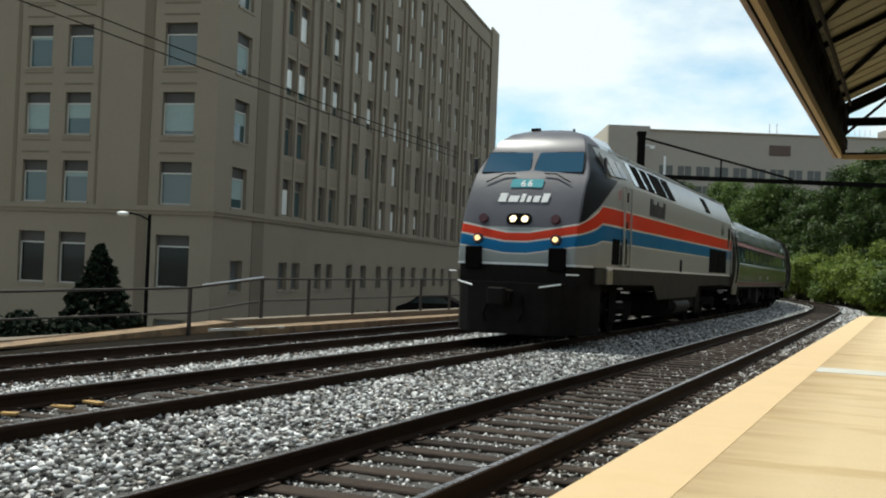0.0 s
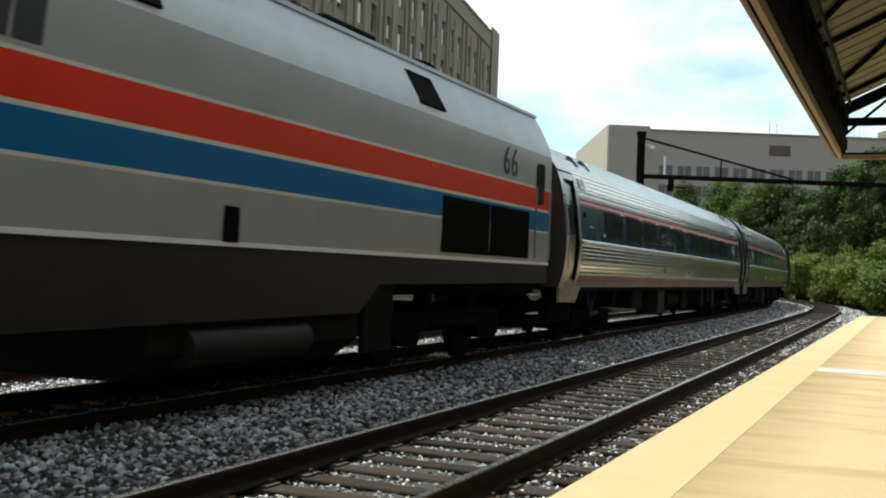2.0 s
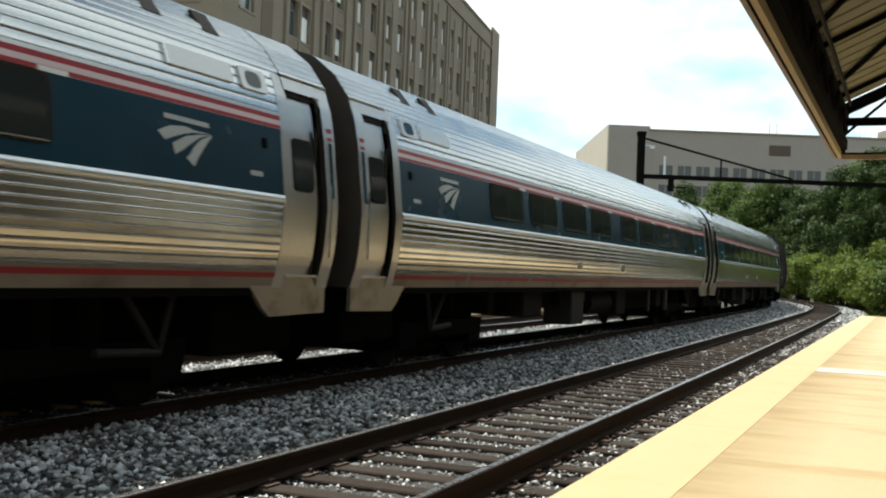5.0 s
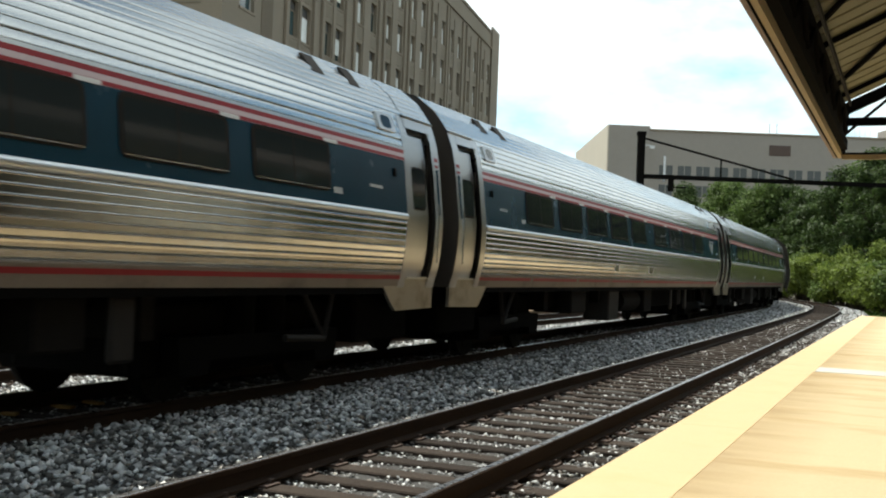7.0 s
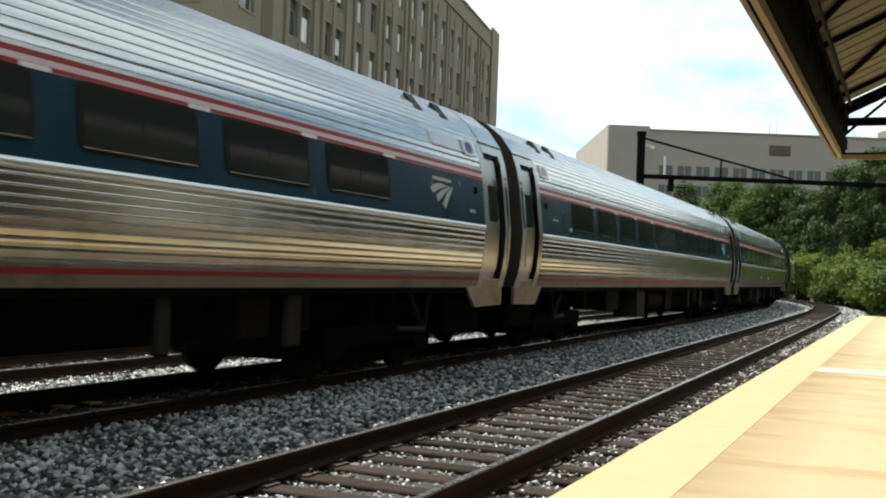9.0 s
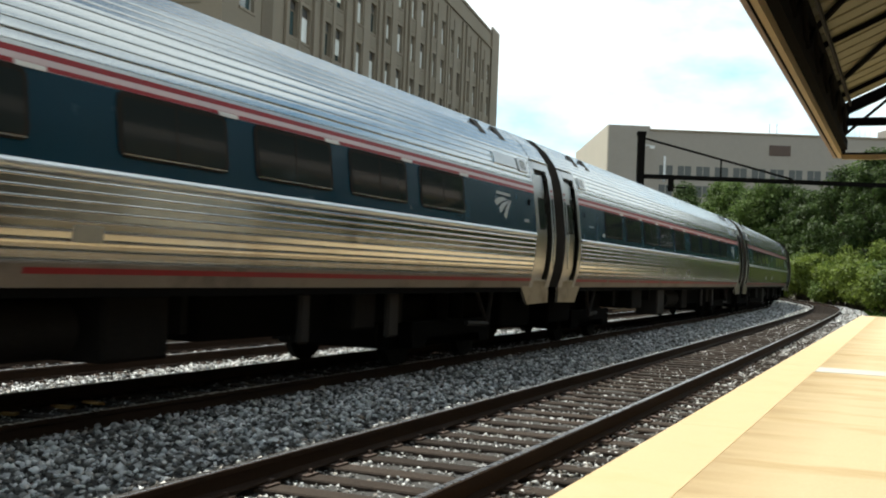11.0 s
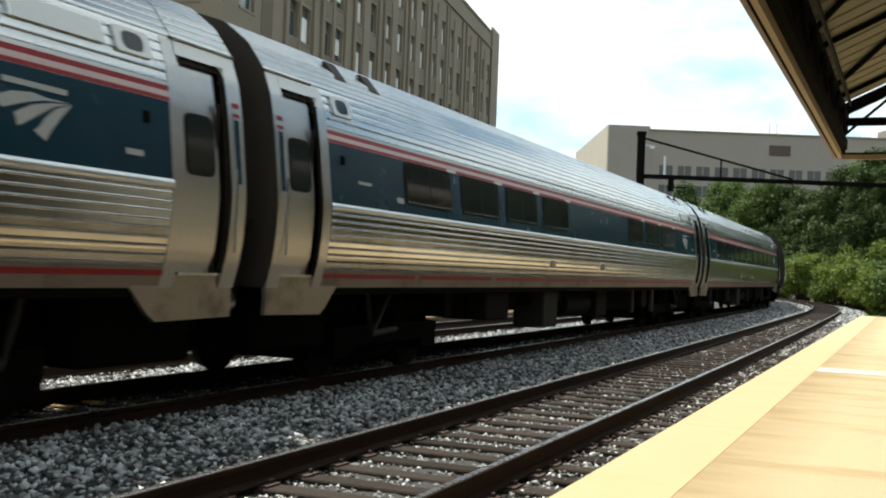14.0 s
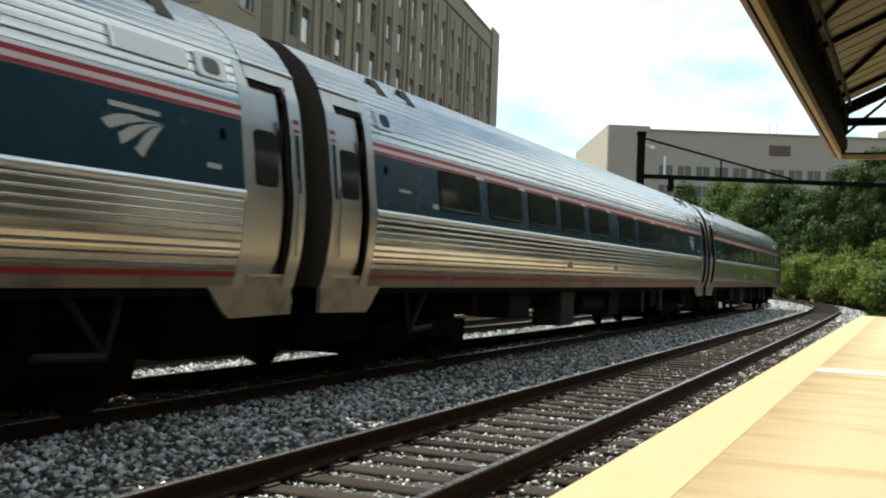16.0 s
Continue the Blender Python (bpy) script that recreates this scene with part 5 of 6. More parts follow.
        part("joint_bar", boxes((-1.30, 1.30, min(end, end - dy * 0.27), max(end, end - dy * 0.27), 1.80, 1.86)), M_BRACKET, root)
        bulk = [(x - 0.012, z) for x, z in profile_between(1.16, 4.09, 0.12)]
        part("end_wall", prism(bulk + [(-x, z) for x, z in bulk[::-1]], "y", end + dy * 0.02 - 0.015, end + dy * 0.02 + 0.015), M_ENDWALL, root, "dark brown end wall")
        part("coupler", boxes((-0.13, 0.13, min(end - dy * 0.28, end), max(end - dy * 0.28, end), 0.75, 1.0), bevel=0.03), M_BLACK, root)
        part("end_sill", boxes((-1.1, 1.1, min(end - dy * 0.12, end + dy * 0.1), max(end - dy * 0.12, end + dy * 0.1), 0.95, 1.2), bevel=0.03), M_UNDER, root)
        part("jumper_cable", tube([(0.7, end - dy * 0.1, 1.05), (0.72, end - dy * 0.2, 0.7), (0.7, end - dy * 0.28, 0.65)], 0.03, 6), M_BLACK, root)
        part("buffer_disc", cyl(bmesh.new(), (1.05, end - dy * 0.05, 1.0), (1.05, end - dy * 0.2, 1.0), 0.11, 0.11, 12), M_GALV, root, "grey round cover")
    for mir in (-1, 1):
        for yy, z, w, h in ((E0 + 1.98, 2.40, 0.34, 0.035), (E0 + 2.95, 2.27, 0.20, 0.07), (E1 - 1.62, 2.30, 0.22, 0.05)):
            notice = part("notice_bar", boxes((-w / 2, w / 2, -h / 2, h / 2, 0.002, 0.005)), M_EMBLEM, root, "small pale lettering bar")
            notice.matrix_basis = side_pose(mir, mir * yy * (-1 if turned else 1), z)
        fan_mark(root, mir * (E1 - 2.75) * (-1 if turned else 1), mir)
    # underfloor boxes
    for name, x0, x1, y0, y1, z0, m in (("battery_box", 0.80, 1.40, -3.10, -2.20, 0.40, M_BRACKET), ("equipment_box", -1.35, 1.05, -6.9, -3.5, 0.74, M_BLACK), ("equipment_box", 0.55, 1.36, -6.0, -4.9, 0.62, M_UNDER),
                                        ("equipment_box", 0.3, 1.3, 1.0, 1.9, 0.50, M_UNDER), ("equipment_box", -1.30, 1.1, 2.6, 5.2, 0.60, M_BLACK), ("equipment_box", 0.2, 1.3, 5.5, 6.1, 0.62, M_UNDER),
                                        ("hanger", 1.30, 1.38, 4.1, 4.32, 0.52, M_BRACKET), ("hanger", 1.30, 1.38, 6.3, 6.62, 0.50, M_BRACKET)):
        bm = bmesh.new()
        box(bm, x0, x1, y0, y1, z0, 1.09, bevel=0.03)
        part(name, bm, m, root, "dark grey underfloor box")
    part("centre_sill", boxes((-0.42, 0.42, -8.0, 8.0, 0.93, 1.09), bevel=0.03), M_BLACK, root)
    for yy, z0, w in ((-3.3, 0.80, 0.12), (-1.75, 0.88, 0.3), (-1.45, 0.84, 0.08), (2.2, 0.7, 0.1), (-7.3, 0.7, 0.25), (6.9, 0.66, 0.2)):
        part("pipe_bracket", boxes((0.5, 1.2, yy, yy + w, z0, 1.09), bevel=0.01), M_UNDER, root)
    part("air_tank", cyl(bmesh.new(), (1.0, -1.05, 0.80), (1.0, 0.75, 0.80), 0.26, 0.26, 16), M_UNDER, root, smooth=40)
    part("brake_pipe", tube([(0.6, E0 + 3, 0.95), (0.6, E1 - 3, 0.95)], 0.03, 6), M_BLACK, root)
    for sgn in (-1, 1):
        part("damper_bracket", tube([(1.34, sgn * 10.15, 1.10), (1.34, sgn * 9.98, 0.56), (1.34, sgn * 9.48, 1.10)], 0.035, 6), M_BRACKET, root, "open V-shaped steel bracket")
        part("damper", tube([(1.34, sgn * 9.98, 0.57), (1.30, sgn * 9.2, 0.60)], 0.04, 8), M_BRACKET, root)
        car_truck(root, sgn * 9.07)
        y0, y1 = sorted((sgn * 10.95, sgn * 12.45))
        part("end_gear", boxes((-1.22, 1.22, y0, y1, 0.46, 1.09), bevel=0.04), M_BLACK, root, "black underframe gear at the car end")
    for yy, w in ((-3.3, 0.30), (0.3, 0.34)):
        bm = boxes((1.556, 1.572, yy, yy + w, 1.52, 1.66), bevel=0.004)
        part("side_plate", bm, M_SST2, root, "small access plate")
    return root


COACH = (3.42, 5.38, 7.33, 9.27, 11.26, 13.80, 15.83, 17.81, 19.78)
CAFE = (3.42, 5.36, 7.31, 9.26, 15.80, 17.80, 19.76)
TURNED = tuple(26.01 - 1.52 - w for w in COACH[::-1])
coach = passenger_car(COACH, "stainless steel passenger coach with blue window band and red stripes")
cars = [coach]
for i in range(2, 9):
    if i == 2:
        cars.append(passenger_car(TURNED, "stainless steel passenger coach coupled the other way round", True))
    elif i == 6:
        cars.append(passenger_car(CAFE, "stainless steel cafe car with a blank stretch of blue window band"))
    else:
        cars.append(copy_thing(coach, Matrix()))


# ---- locomotive ----
def livery():
    """Paint: charcoal nose, grey flanks, red and blue bands that sweep down over the nose, silver upper body. Shade on
    the cab facet and sun on the roof edge are coloured in.
    """
    m = bpy.data.materials.new("locomotive_paint")
    m.use_nodes = True
    t = m.node_tree
    b = t.nodes["Principled BSDF"]
    tc = t.nodes.new("ShaderNodeTexCoord")
    sep = t.nodes.new("ShaderNodeSeparateXYZ")
    link(t, tc.outputs["Object"], sep.inputs[0])
    X, Y, Z = sep.outputs

    def op(kind, a, c, clamp=False):
        n = t.nodes.new("ShaderNodeMath")
        n.operation, n.use_clamp = kind, clamp
        for i, v in enumerate((a, c)):
            if v is None:
                continue
            if isinstance(v, (int, float)):
                n.inputs[i].default_value = v
            else:
                link(t, v, n.inputs[i])
        return n.outputs[0]
    # u: 0 on the flanks, 1 at the nose; v: extra dip towards the middle of the front
    u = op("MULTIPLY", op("SUBTRACT", -8.72, Y), 0.78, True)
    u2 = op("MULTIPLY", u, op("SUBTRACT", 1.5, op("MULTIPLY", u, 0.5)))
    v = op("MULTIPLY", u, op("SUBTRACT", 1.25, op("ABSOLUTE", X, None), True))

    def edge(side, nose):
        e = op("SUBTRACT", side, op("MULTIPLY", u2, side - nose))
        return op("SUBTRACT", e, op("MULTIPLY", v, 0.16))

    def mixc(fac, a, c):
        n = t.nodes.new("ShaderNodeMix")
        n.data_type = "RGBA"
        link(t, fac, n.inputs["Factor"])
        for s, q in (("A", a), ("B", c)):
            if isinstance(q, tuple):
                n.inputs[s].default_value = (*q, 1)
            else:
                link(t, q, n.inputs[s])
        return n.outputs["Result"]
    grey, red, blue, white = (0.30, 0.315, 0.305), (0.60, 0.036, 0.009), (0.001, 0.125, 0.29), (0.58, 0.56, 0.50)
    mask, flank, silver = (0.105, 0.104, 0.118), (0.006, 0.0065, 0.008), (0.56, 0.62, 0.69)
    line_low = op("ADD", 2.34, op("MULTIPLY", op("ADD", Y, 10.02), 0.42))
    line_high = op("ADD", 2.96, op("MULTIPLY", op("ADD", Y, 8.75), 0.50))
    above = op("GREATER_THAN", Z, op("MAXIMUM", line_low, line_high))
    # below 3.56 the black reaches back, painting in the shaded facet under the cab window
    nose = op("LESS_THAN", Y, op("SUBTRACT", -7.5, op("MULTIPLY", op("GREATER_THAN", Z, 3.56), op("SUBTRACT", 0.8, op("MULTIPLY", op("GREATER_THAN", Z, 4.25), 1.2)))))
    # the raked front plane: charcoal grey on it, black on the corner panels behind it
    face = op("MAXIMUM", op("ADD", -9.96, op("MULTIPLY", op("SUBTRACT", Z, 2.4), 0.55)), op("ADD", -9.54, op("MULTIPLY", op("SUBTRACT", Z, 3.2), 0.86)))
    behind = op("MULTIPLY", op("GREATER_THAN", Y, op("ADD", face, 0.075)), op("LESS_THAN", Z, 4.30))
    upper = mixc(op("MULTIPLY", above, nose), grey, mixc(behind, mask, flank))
    # silver reaches forward on the cab roof to paint in its sunlit edge
    upper = mixc(op("MULTIPLY", op("GREATER_THAN", Z, 3.52), op("GREATER_THAN", Y, op("SUBTRACT", -6.0, op("MULTIPLY", op("GREATER_THAN", Z, 4.25), 1.9)))), upper, silver)
    c = grey
    for z_side, z_nose, colour in ((2.13, 1.95, white), (2.165, 1.98, blue), (2.50, 2.20, white), (2.545, 2.235, red), (2.895, 2.40, white), (2.93, 2.435, upper)):
        c = mixc(op("GREATER_THAN", Z, edge(z_side, z_nose)), c, colour)
    b.inputs["Specular IOR Level"].default_value = 0.2
    nz = t.nodes.new("ShaderNodeTexNoise")
    nz.inputs["Scale"].default_value, nz.inputs["Detail"].default_value = 1.6, 6.0
    link(t, tc.outputs["Object"], nz.inputs["Vector"])
    mr = t.nodes.new("ShaderNodeMapRange")
    mr.inputs["To Min"].default_value, mr.inputs["To Max"].default_value = 0.82, 1.16
    link(t, nz.outputs["Fac"], mr.inputs["Value"])
    mul = t.nodes.new("ShaderNodeMix")
    mul.data_type, mul.blend_type = "RGBA", "MULTIPLY"
    mul.inputs["Factor"].default_value = 1.0
    link(t, c, mul.inputs["A"])
    link(t, mr.outputs["Result"], mul.inputs["B"])
    link(t, mul.outputs["Result"], b.inputs["Base Color"])
    rr = t.nodes.new("ShaderNodeMapRange")
    rr.inputs["To Min"].default_value, rr.inputs["To Max"].default_value = 0.26, 0.46
    link(t, nz.outputs["Fac"], rr.inputs["Value"])
    link(t, rr.outputs["Result"], b.inputs["Roughness"])
    return m


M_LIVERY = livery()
LF, LR = -10.35, 10.35
# height, nose plane, half width
LOCO_ROWS = [(1.58, -10.08, 1.5), (1.75, -10.12, 1.52), (2.0, -10.08, 1.525), (2.4, -9.96, 1.525), (2.8, -9.78, 1.525), (3.2, -9.54, 1.525), (3.5, -9.30, 1.52), (3.72, -9.10, 1.46),
             (4.09, -8.86, 1.27), (4.34, -8.64, 1.17), (4.55, -8.28, 0.95), (4.68, -7.9, 0.52), (4.72, -7.5, 0.0)]


def loco_front(z):
    return float(np.interp(z, [r[0] for r in LOCO_ROWS], [r[1] for r in LOCO_ROWS]))


def loco_width(z):
    return float(np.interp(z, [r[0] for r in LOCO_ROWS], [r[2] for r in LOCO_ROWS]))


def loco_ring(z, yf, w):
    """Plan outline at one height, from the right rear round the nose to the left rear."""
    fw = min(w * 0.80, 1.20)
    half = [(w, LR), (w, 4.0), (w, -3.0), (w, -6.2), (w, -6.9), (w, max(yf + 1.75, -8.75)), (w * 0.965, yf + 0.85), (fw * 1.075, yf + 0.085), (fw * 1.05, yf + 0.055), (fw * 0.5, yf + 0.012), (0.0, yf)]
    return half + [(-x, y) for x, y in half[-2::-1]]


def locomotive():
    root = empty("locomotive", pose(0, 0, 0), "silver-grey diesel locomotive with red and blue stripes and a charcoal nose", "locomotive")
    bm = bmesh.new()
    rings = [[bm.verts.new((x, y, z if y < -6.5 or z < 4.1 else 4.09 + (z - 4.09) * 0.62)) for x, y in loco_ring(z, yf, w)] for z, yf, w in LOCO_ROWS]
    n = len(rings[0])
    for a, b in zip(rings[:-1], rings[1:]):
        for i in range(n - 1):
            bm.faces.new((a[i], a[i + 1], b[i + 1], b[i]))
    bm.faces.new([r[0] for r in rings] + [r[-1] for r in rings[:-1]][::-1])
    bm.faces.new(rings[0])
    bmesh.ops.remove_doubles(bm, verts=bm.verts[:], dist=0.0005)
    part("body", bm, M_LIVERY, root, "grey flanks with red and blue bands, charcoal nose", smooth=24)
    # rear roof step
    part("rear_hood", boxes((-1.1, 1.1, 10.36, 10.55, 1.7, 3.7), bevel=0.05), M_DARKPAINT, root)

    def on_nose(x, z, lift=0.0):
        """Pose on the raked front: local x across, local y up, local z out."""
        dz = 0.2
        y0, y1 = loco_front(z - dz), loco_front(z + dz)
        tilt = math.degrees(math.atan2(y1 - y0, 2 * dz))
        side = abs(x) * 0.02
        return pose(x, loco_front(z) + side - lift, z) @ pose(0, 0, 0, 90 - tilt, 0, 0)

    # windshields
    for sx in (-1, 1):
        g = [(-0.52, -0.29), (0.54, -0.29), (0.555, -0.27), (0.495, 0.255), (0.47, 0.27), (-0.49, 0.27), (-0.505, 0.255), (-0.53, -0.27)]
        if sx < 0:
            g = [(-x, z) for x, z in g][::-1]
        surround = part("windshield_gasket", panel([(x * 1.035, z * 1.08) for x, z in g], -0.06, 0.012), M_RUBBER, root)
        surround.matrix_basis = on_nose(sx * 0.58, 3.83)
        ws = part("windshield", panel(g, -0.05, 0.018), M_WINDSHIELD, root, "windshield with the blue of reflected sky in its colour")
        ws.matrix_basis = on_nose(sx * 0.58, 3.83)
        wiper = part("wiper", tube([(0.0, 0.0, 0.03), (-sx * 0.35, 0.22, 0.05), (-sx * 0.62, 0.24, 0.05)], 0.014, 6), M_BLACK, root)
        wiper.matrix_basis = on_nose(sx * 0.95, 3.34)
    nb = part("number_board", panel(rounded(0.72, 0.24, 0.03), -0.02, 0.02), M_TEAL, root, "teal number board on the nose")
    nb.matrix_basis = on_nose(0.0, 3.32)

    def lettering(text, size, material, m, parent, name="numerals", label=""):
        cu = bpy.data.curves.new(name, "FONT")
        cu.body, cu.size, cu.extrude = text, size, 0.003
        cu.align_x, cu.align_y = "CENTER", "CENTER"
        tmp = bpy.data.objects.new("tmp_text", cu)
        scene.collection.objects.link(tmp)
        bpy.context.view_layer.update()
        me = bpy.data.meshes.new_from_object(tmp)
        bpy.data.objects.remove(tmp)
        me.materials.clear()
        me.materials.append(material)
        ob = new(name, me)
        ob.parent = parent
        ob.matrix_basis = m
        return tagged(ob, label)
    for x in (-0.075, 0.075):
        lettering("6", 0.25, M_WHITE, on_nose(x, 3.32, 0.035), root, "numeral", "pale numeral 6")

    def word_bars(parent, widths, heights, h, gap, material, m, name, label):
        total = sum(widths) + gap * (len(widths) - 1)
        x = -total / 2
        for w, q in zip(widths, heights):
            sl = 0.12 * h
            ob = part(name, prism([(x, 0), (x + w, 0), (x + w + sl, q * h), (x + sl, q * h)], "z", 0.0, 0.006), material, parent, label)
            ob.matrix_basis = m
            x += w + gap
    word_bars(root, (0.17, 0.22, 0.09, 0.09, 0.14, 0.15), (1, 0.72, 0.95, 0.72, 0.72, 1), 0.22, 0.05, M_WHITE, on_nose(0.0, 2.91, 0.012), "name_bar", "white letter-like bar")
    # lamps
    hl = part("headlight_housing", panel(rounded(0.56, 0.26, 0.12, 6), -0.05, 0.025), M_BLACK, root, "black oval headlight housing")
    hl.matrix_basis = on_nose(0.0, 2.53)
    for sx in (-0.13, 0.13):
        h = part("headlight", cyl(bmesh.new(), (0, 0, 0), (0, 0, 0.035), 0.078, 0.075, 16), M_HEAD, root, "glowing headlight")
        h.matrix_basis = on_nose(sx, 2.53)
    for sx in (-0.80, 0.80):
        h = part("marker_light", cyl(bmesh.new(), (0, 0, -0.03), (0, 0, 0.06), 0.11, 0.10, 16), M_CLASSRED, root, "dark red marker light")
        h.matrix_basis = on_nose(sx, 2.53)
    for sx in (-0.86, 0.86):
        h = part("ditch_light", cyl(bmesh.new(), (0, 0, -0.02), (0, 0, 0.07), 0.06, 0.058, 16), M_DITCH, root, "amber glowing ditch light")
        h.matrix_basis = on_nose(sx, 2.10)
        q = part("ditch_light_rim", cyl(bmesh.new(), (0, 0, -0.03), (0, 0, 0.05), 0.12, 0.11, 16), M_DARKPAINT, root)
        q.matrix_basis = on_nose(sx, 2.10)
    for sx in (-1, 1):
        part("step_recess", boxes((sx * 0.92 - 0.18, sx * 0.92 + 0.18, -10.16, -9.8, 1.46, 1.94), bevel=0.02), M_BLACK, root, "black corner step recess")
    # front end: anticlimber, pilot plow, coupler, hoses
    ring = [(x * 0.985, y + 0.02) for x, y in loco_ring(1.58, -10.08, 1.5) if y < -8.4]
    part("front_sill", prism(ring, "z", 1.08, 1.565), M_UNDER, root, "dark grey front skirt")
    lip = [(x * 1.012, y - 0.012) for x, y in loco_ring(1.58, -10.08, 1.5) if y < -8.4]
    part("nose_lip", prism(lip, "z", 1.567, 1.612), M_WHITE, root, "pale rubbing strip round the nose")
    pil = bmesh.new()
    prism([(-1.44, -8.45), (-1.42, -9.2), (-1.34, -9.8), (-1.12, -10.25), (-0.85, -10.48), (-0.45, -10.58), (0.45, -10.58), (0.85, -10.48), (1.12, -10.25), (1.34, -9.8), (1.42, -9.2), (1.44, -8.45)], "z", 0.14, 1.2, pil)
    bmesh.ops.bevel(pil, geom=pil.edges[:], offset=0.03, segments=2, affect="EDGES")
    part("pilot", pil, M_UNDER, root, "black snow-plow pilot")
    part("coupler", boxes((-0.16, 0.16, -10.85, -10.3, 0.78, 1.06), (-0.26, 0.1, -11.0, -10.8, 0.74, 1.1), bevel=0.03), M_UNDER, root)
    for sx in (-1, 1):
        part("grab_iron", tube([(sx * 0.72, -10.64, 1.12), (sx * 1.12, -10.42, 1.2)], 0.02, 6), M_WHITE, root, "white grab iron")
        part("brake_hose", tube([(sx * 0.35, -10.55, 0.95), (sx * 0.42, -10.75, 0.55), (sx * 0.36, -10.77, 0.4)], 0.03, 6), M_BLACK, root)
        part("cut_lever", tube([(sx * 1.2, -10.36, 1.40), (sx * 1.42, -10.2, 1.40)], 0.018, 6), M_WHITE, root)
    # underframe
    for sx in (-1, 1):
        x0, x1 = sorted((sx * 1.44, sx * 1.50))
        part("frame_skirt", prism([(-9.2, 1.57), (10.35, 1.57), (10.35, 1.24), (3.6, 1.2), (3.1, 0.86), (-2.7, 0.82), (-3.3, 1.2), (-9.2, 1.22)], "x", x0, x1), M_FRAMEGREY, root, "dirty grey side skirt")
        part("skirt_lip", boxes((sx * 1.50 - 0.02, sx * 1.50 + 0.025, -8.4, 10.35, 1.56, 1.61)), M_WHITE, root, "pale rubbing strip")
        part("jack_pad", boxes((sx * 1.49 - 0.02, sx * 1.49 + 0.05, -8.3, -7.82, 1.22, 1.56), bevel=0.02), M_SST2, root)
        part("end_pillar", boxes((sx * 1.42 - 0.04, sx * 1.42 + 0.04, 3.3, 4.1, 0.34, 1.25), bevel=0.02), M_UNDER, root)
        # cab door with handrails and steps
        y = -6.83
        part("cab_door", boxes((sx * 1.528 - 0.006, sx * 1.528 + 0.006, y - 0.29, y + 0.29, 1.66, 3.46), bevel=0.004), M_LIVERY, root, "striped cab side door")
        for yy in (y - 0.33, y + 0.33):
            part("handrail", tube([(sx * 1.60, yy, 1.62), (sx * 1.60, yy, 3.46)], 0.026, 6), M_SST2, root, "vertical steel handrail")
            part("handrail_post", boxes((sx * 1.56 - 0.045, sx * 1.56 + 0.045, yy - 0.02, yy + 0.02, 1.62, 1.66), (sx * 1.56 - 0.045, sx * 1.56 + 0.045, yy - 0.02, yy + 0.02, 3.42, 3.46)), M_SST2, root)
        part("door_latch", boxes((sx * 1.534 - 0.008, sx * 1.534 + 0.008, y + 0.12, y + 0.27, 3.14, 3.36), bevel=0.006), M_BLACK, root, "black door latch recess")
        part("door_handle", boxes((sx * 1.534 - 0.008, sx * 1.534 + 0.008, y + 0.10, y + 0.26, 2.52, 2.68), bevel=0.006), M_CLASSRED, root, "dark red door handle recess")
        part("step_opening", boxes((sx * 1.534 - 0.012, sx * 1.534 + 0.012, y - 0.24, y + 0.22, 2.12, 2.28), bevel=0.01), M_BLACK, root, "dark step opening")
        part("step_box", boxes((sx * 1.527 - 0.014, sx * 1.527 + 0.014, y - 0.34, y + 0.30, 1.68, 2.12), bevel=0.01), M_FRAMEGREY, root)
        part("vent_grille", boxes((sx * 1.527 - 0.012, sx * 1.527 + 0.012, y - 1.10, y - 0.46, 1.66, 2.24), bevel=0.006), M_BLACK, root, "black louvred vent")
        for k in range(4):
            z = 1.42 - 0.3 * k
            part("ladder_step", boxes((sx * 1.46 - 0.03, sx * 1.46 + 0.03, y - 0.16, y + 0.16, z - 0.012, z + 0.012)), M_WHITE if k else M_BLACK, root, "pale-edged ladder step")
        part("ladder_back", boxes((sx * 1.28 - 0.02, sx * 1.28 + 0.02, y - 0.34, y + 0.34, 0.35, 1.5)), M_BLACK, root)
        # rear door, numerals and hatch grilles
        for yy in (9.32, 10.1):
            part("handrail", tube([(sx * 1.60, yy, 1.66), (sx * 1.60, yy, 2.9)], 0.022, 6), M_SST2, root, "vertical steel handrail")
        dw = part("door_window", panel(rounded(0.46, 0.72, 0.12), -0.01, 0.012), M_GLASS, root, "rounded rear door window")
        flat = pose(sx * 1.527, 9.72, 2.98) @ Matrix(((0, 0, sx, 0), (sx, 0, 0, 0), (0, 1, 0, 0), (0, 0, 0, 1)))
        dw.matrix_basis = flat
        for k in range(3):
            z = 1.36 - 0.33 * k
            part("ladder_step", boxes((sx * 1.46 - 0.03, sx * 1.46 + 0.03, 9.48, 9.98, z - 0.012, z + 0.012)), M_WHITE, root, "pale-edged ladder step")
        for y0, y1 in ((5.42, 7.27), (7.33, 9.16)):
            gr = part("radiator_grille", boxes((sx * 1.527 - 0.012, sx * 1.527 + 0.012, y0, y1, 1.66, 2.46), bevel=0.006), M_BLACK, root, "black radiator grille")
            for k in range(8):
                z = 1.72 + k * 0.09
                part("slat", boxes((sx * 1.54 - 0.008, sx * 1.54 + 0.008, y0 + 0.05, y1 - 0.05, z, z + 0.03)), M_BLACK, gr)
        for q in (-0.18, 0.18):
            lettering("6", 0.66, M_DARKPAINT, pose(sx * 1.532, 8.15 + q, 3.20) @ Matrix(((0, 0, sx, 0), (sx, 0, 0, 0), (0, 1, 0, 0), (0, 0, 0, 1))), root, "numeral", "dark numeral 6")
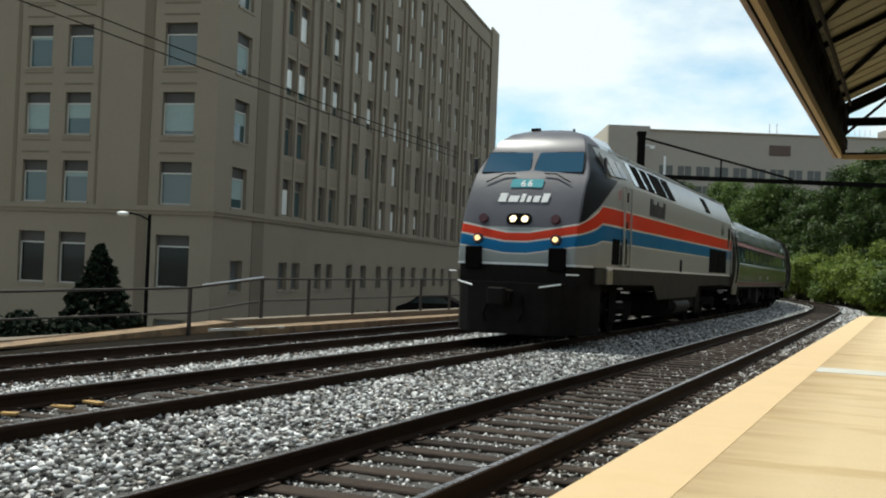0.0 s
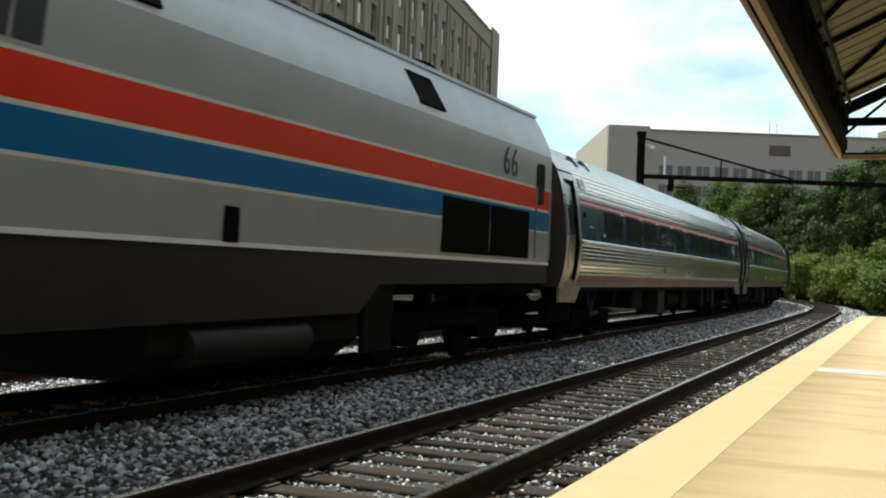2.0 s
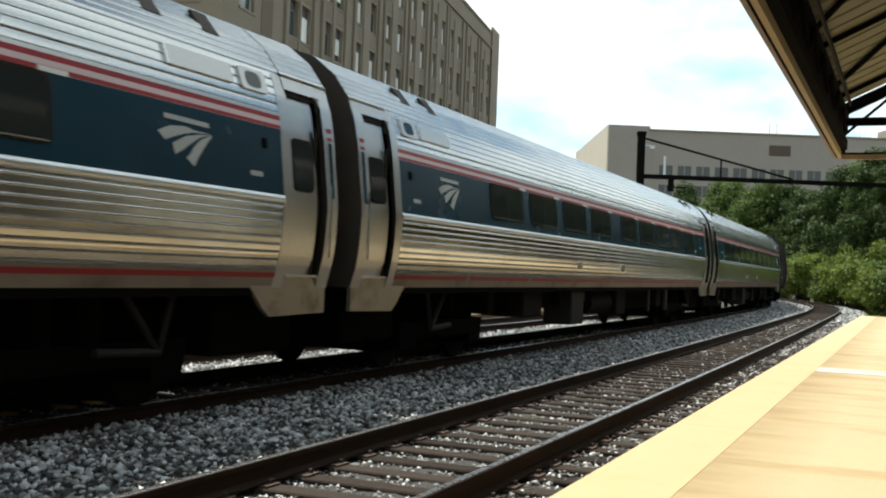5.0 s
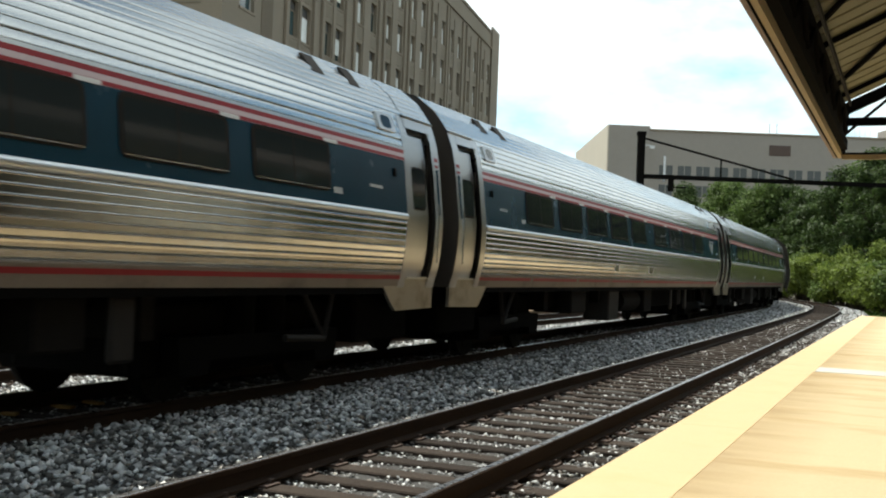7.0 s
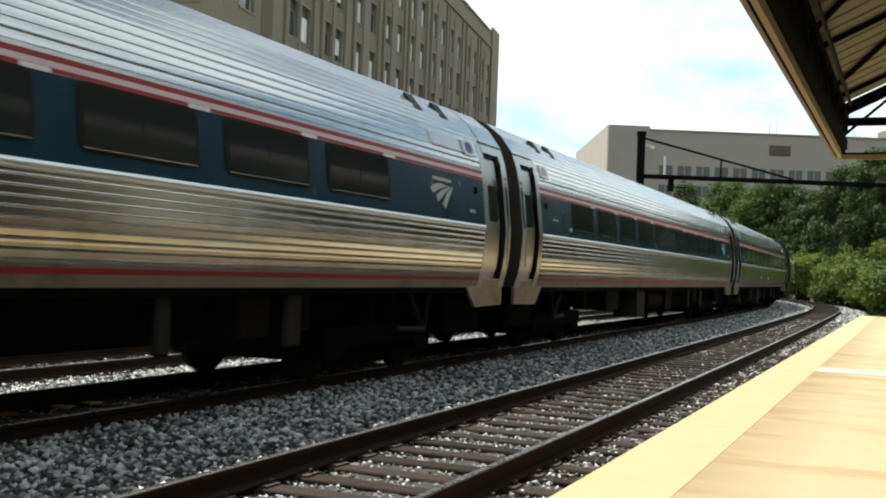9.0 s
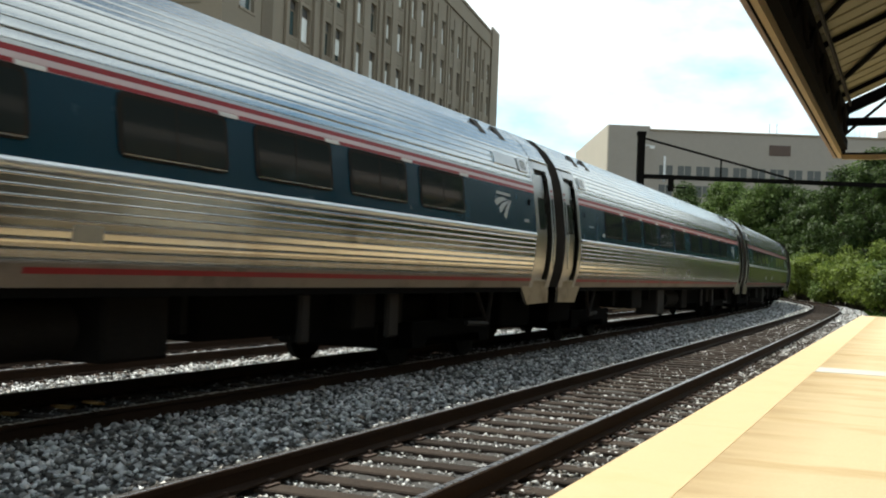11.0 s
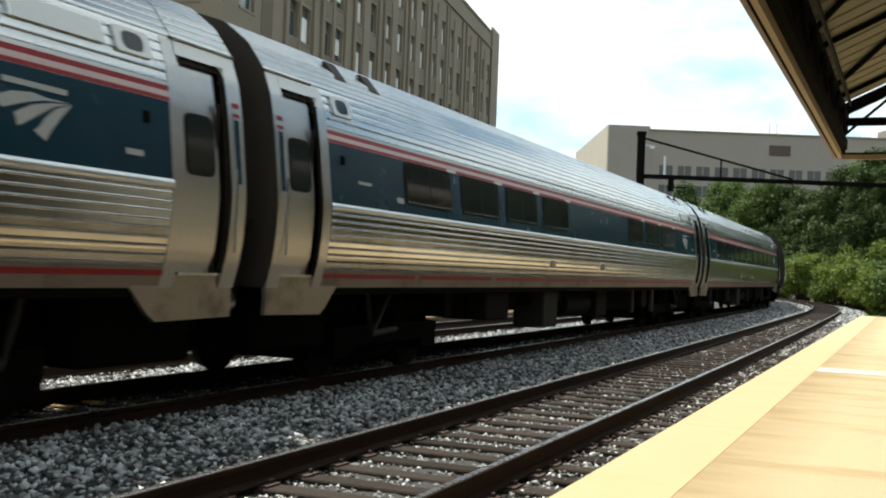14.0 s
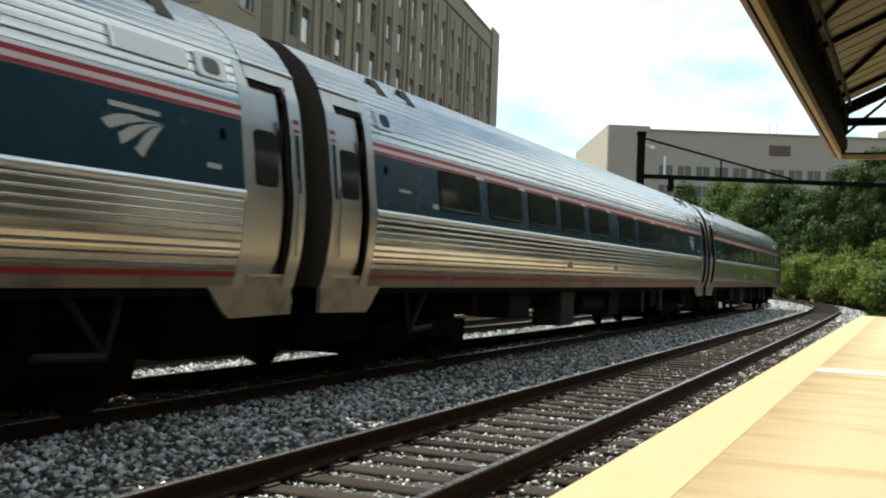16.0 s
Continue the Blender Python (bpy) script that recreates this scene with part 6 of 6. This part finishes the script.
        word_bars(root, (0.34, 0.42, 0.18, 0.18, 0.26, 0.30), (1, 0.72, 0.95, 0.72, 0.72, 1), 0.44, 0.05, M_DARKPAINT,
                  pose(sx * 1.527, -3.22, 2.98) @ Matrix(((0, 0, sx, 0), (sx, 0, 0, 0), (0, 1, 0, 0), (0, 0, 0, 1))), "name_bar", "dark letter-like bar")
        part("tail_hatch", boxes((sx * 1.527 - 0.01, sx * 1.527 + 0.012, 0.18, 0.44, 1.60, 1.95), bevel=0.01), M_BLACK, root, "small black fuel filler recess")
        fl = bmesh.new()
        for k in range(5):
            box(fl, sx * 1.527 - 0.002, sx * 1.527 + 0.003, -7.52, -7.24, 3.14 + k * 0.046, 3.14 + k * 0.046 + 0.022)
        part("flag_stripes", fl, M_PINKRED, root, "small faded red and white striped decal")
        # upper windows and louvres along the leaning silver flank
        lean = math.degrees(math.atan2(1.46 - 1.27, 4.09 - 3.72))

        def upper(y0, y1, name, material, label, h=0.60, z=3.86):
            sl = 0.10
            o = part(name, panel([(y0, -h / 2), (y1, -h / 2), (y1 - sl, h / 2), (y0 - sl, h / 2)], -0.02, 0.014), material, root, label)
            o.matrix_basis = pose(sx * loco_width(z), 0, z) @ pose(0, 0, 0, 0, -lean * sx, 0) @ Matrix(((0, 0, sx, 0), (1 if sx > 0 else 1, 0, 0, 0), (0, 1, 0, 0), (0, 0, 0, 1)))
            return o
        for y0, y1 in ((-5.42, -4.66), (-4.43, -3.66), (-3.46, -2.02), (-1.88, -0.86)):
            upper(y0, y1, "air_intake", M_BLACK, "black slanted air intake grille")
        upper(4.62, 5.46, "air_intake", M_BLACK, "black slanted air intake grille", h=0.5)
        for y0, y1 in ((-4.67, -4.49), (-3.65, -3.49), (-5.95, -5.55), (-1.99, -1.91)):
            upper(y0, y1, "pillar", M_SST, "bright pillar")
        upper(-7.05, -6.6, "door_glass", M_GLASS, "cab door window", h=0.44, z=3.86)
        upper(-7.86, -7.12, "cab_window", M_GLASS, "cab side window with pale reflection", h=0.50, z=3.86)
        upper(-8.24, -7.93, "window_post", M_GREY, "grey window post", h=0.56, z=3.86)
        part("mirror", boxes((sx * 1.50 - 0.03, sx * 1.50 + 0.03, -8.75, -8.62, 3.62, 3.96), bevel=0.015), M_DARKPAINT, root, "side mirror")
        part("roof_rail", boxes((sx * 1.18 - 0.03, sx * 1.18 + 0.03, -7.3, 10.3, 4.24, 4.29)), M_SILVER, root)
    # roof gear
    part("exhaust", boxes((-0.5, 0.5, -0.6, 1.0, 4.46, 4.58), bevel=0.04), M_BLACK, root)
    part("radiator_fan", cyl(bmesh.new(), (0, 6.5, 4.44), (0, 6.5, 4.56), 0.8, 0.75, 20), M_BLACK, root)
    part("roof_hatch", boxes((-0.8, 0.8, 3.2, 4.6, 4.46, 4.56), bevel=0.03), M_BLACK, root)
    part("horn", tube([(-0.45, -7.6, 4.60), (-0.45, -7.9, 4.70), (-0.25, -7.9, 4.70)], 0.035, 6), M_BLACK, root)
    part("antenna", tube([(0.45, -7.6, 4.60), (0.45, -7.6, 4.74)], 0.03, 6), M_BLACK, root)
    # fuel tank and belly
    ft = bmesh.new()
    prism([(-1.42, 0.86), (-1.42, 0.55), (-1.1, 0.30), (1.1, 0.30), (1.42, 0.55), (1.42, 0.86)], "y", -0.75, 3.2, ft)
    part("fuel_tank", ft, M_UNDER, root, "grimy fuel tank")
    part("air_reservoir", cyl(bmesh.new(), (1.34, -0.2, 0.60), (1.34, 1.95, 0.60), 0.2, 0.2, 12), M_FRAMEGREY, root, smooth=40)
    part("belly", boxes((-1.3, 1.3, -9.8, 10.2, 1.05, 1.58)), M_BLACK, root)
    for y in (-6.6, 6.6):
        truck = part("truck", boxes((-1.0, 1.0, -0.5, 0.5, 0.5, 0.9), bevel=0.02), M_BLACK, root, "black two-axle locomotive truck")
        truck.matrix_basis = pose(0, y, 0)
        for sx in (-1, 1):
            sf = part("side_frame", prism([(-2.0, 0.8), (-2.0, 0.52), (-1.71, 0.34), (-1.19, 0.34), (-1.1, 0.52), (1.1, 0.52), (1.19, 0.34), (1.71, 0.34), (2.0, 0.52), (2.0, 0.8)], "x", -0.12, 0.12), M_BLACK, truck)
            sf.matrix_basis = pose(sx * 1.11, 0, 0)
            for yy in (-0.8, 0.8):
                sp = part("coil_spring", cyl(bmesh.new(), (0, 0, 0.75), (0, 0, 1.1), 0.14, 0.14, 10), M_BLACK, truck)
                sp.matrix_basis = pose(sx * 1.1, yy, 0)
            rod = part("brake_rod", cyl(bmesh.new(), (0, -0.8, 0.62), (0, 0.9, 0.62), 0.05, 0.05, 8), M_BLACK, truck)
            rod.matrix_basis = pose(sx * 1.25, 0, 0)
        for yy in (-1.435, 1.435):
            wheelset(truck, yy, 0.508)
    return root


loco = locomotive()

# ---- the train's run ----
RUN = np.poly1d([-0.000033, -0.0013557, 0.0137701, -11.4926245, 42.2449384])   # length along the line of the gangway behind the locomotive


def inner_length():
    """Length along the middle track for each length along the near one."""
    return SS - D12 * TH


L2 = inner_length()


def mid_track(l):
    s = float(np.interp(l, L2, SS))
    return on_track(-D12, s)


def vehicle_pose(centre, half_wheelbase):
    ax, ay, _ = mid_track(centre - half_wheelbase)
    bx, by, _ = mid_track(centre + half_wheelbase)
    return pose((ax + bx) / 2, (ay + by) / 2, 0, 0, 0, math.degrees(math.atan2(-(bx - ax), by - ay)))


def motions():
    times = [i * 0.25 for i in range(65)]
    walk(loco, [(t, vehicle_pose(float(RUN(t)) - 0.5 - 10.4, 6.6)) for t in times])
    for i, car in enumerate(cars):
        walk(car, [(t, vehicle_pose(float(RUN(t)) + 26.01 * (i + 0.5), 9.07)) for t in times])
    # wheels roll with the train
    ticks = [i / FPS for i in range(0, 481)]
    for thing in (loco, *cars):
        for truck in thing.children:
            if not truck.name.startswith("truck"):
                continue
            for ws in truck.children:
                if not ws.name.startswith("wheelset"):
                    continue
                r = ws.matrix_basis.translation.z
                at = ws.matrix_basis.translation.copy()
                walk(ws, [(t, Matrix.Translation(at) @ Matrix.Rotation(float(RUN(0) - RUN(t)) / r, 4, "X")) for t in ticks])


motions()
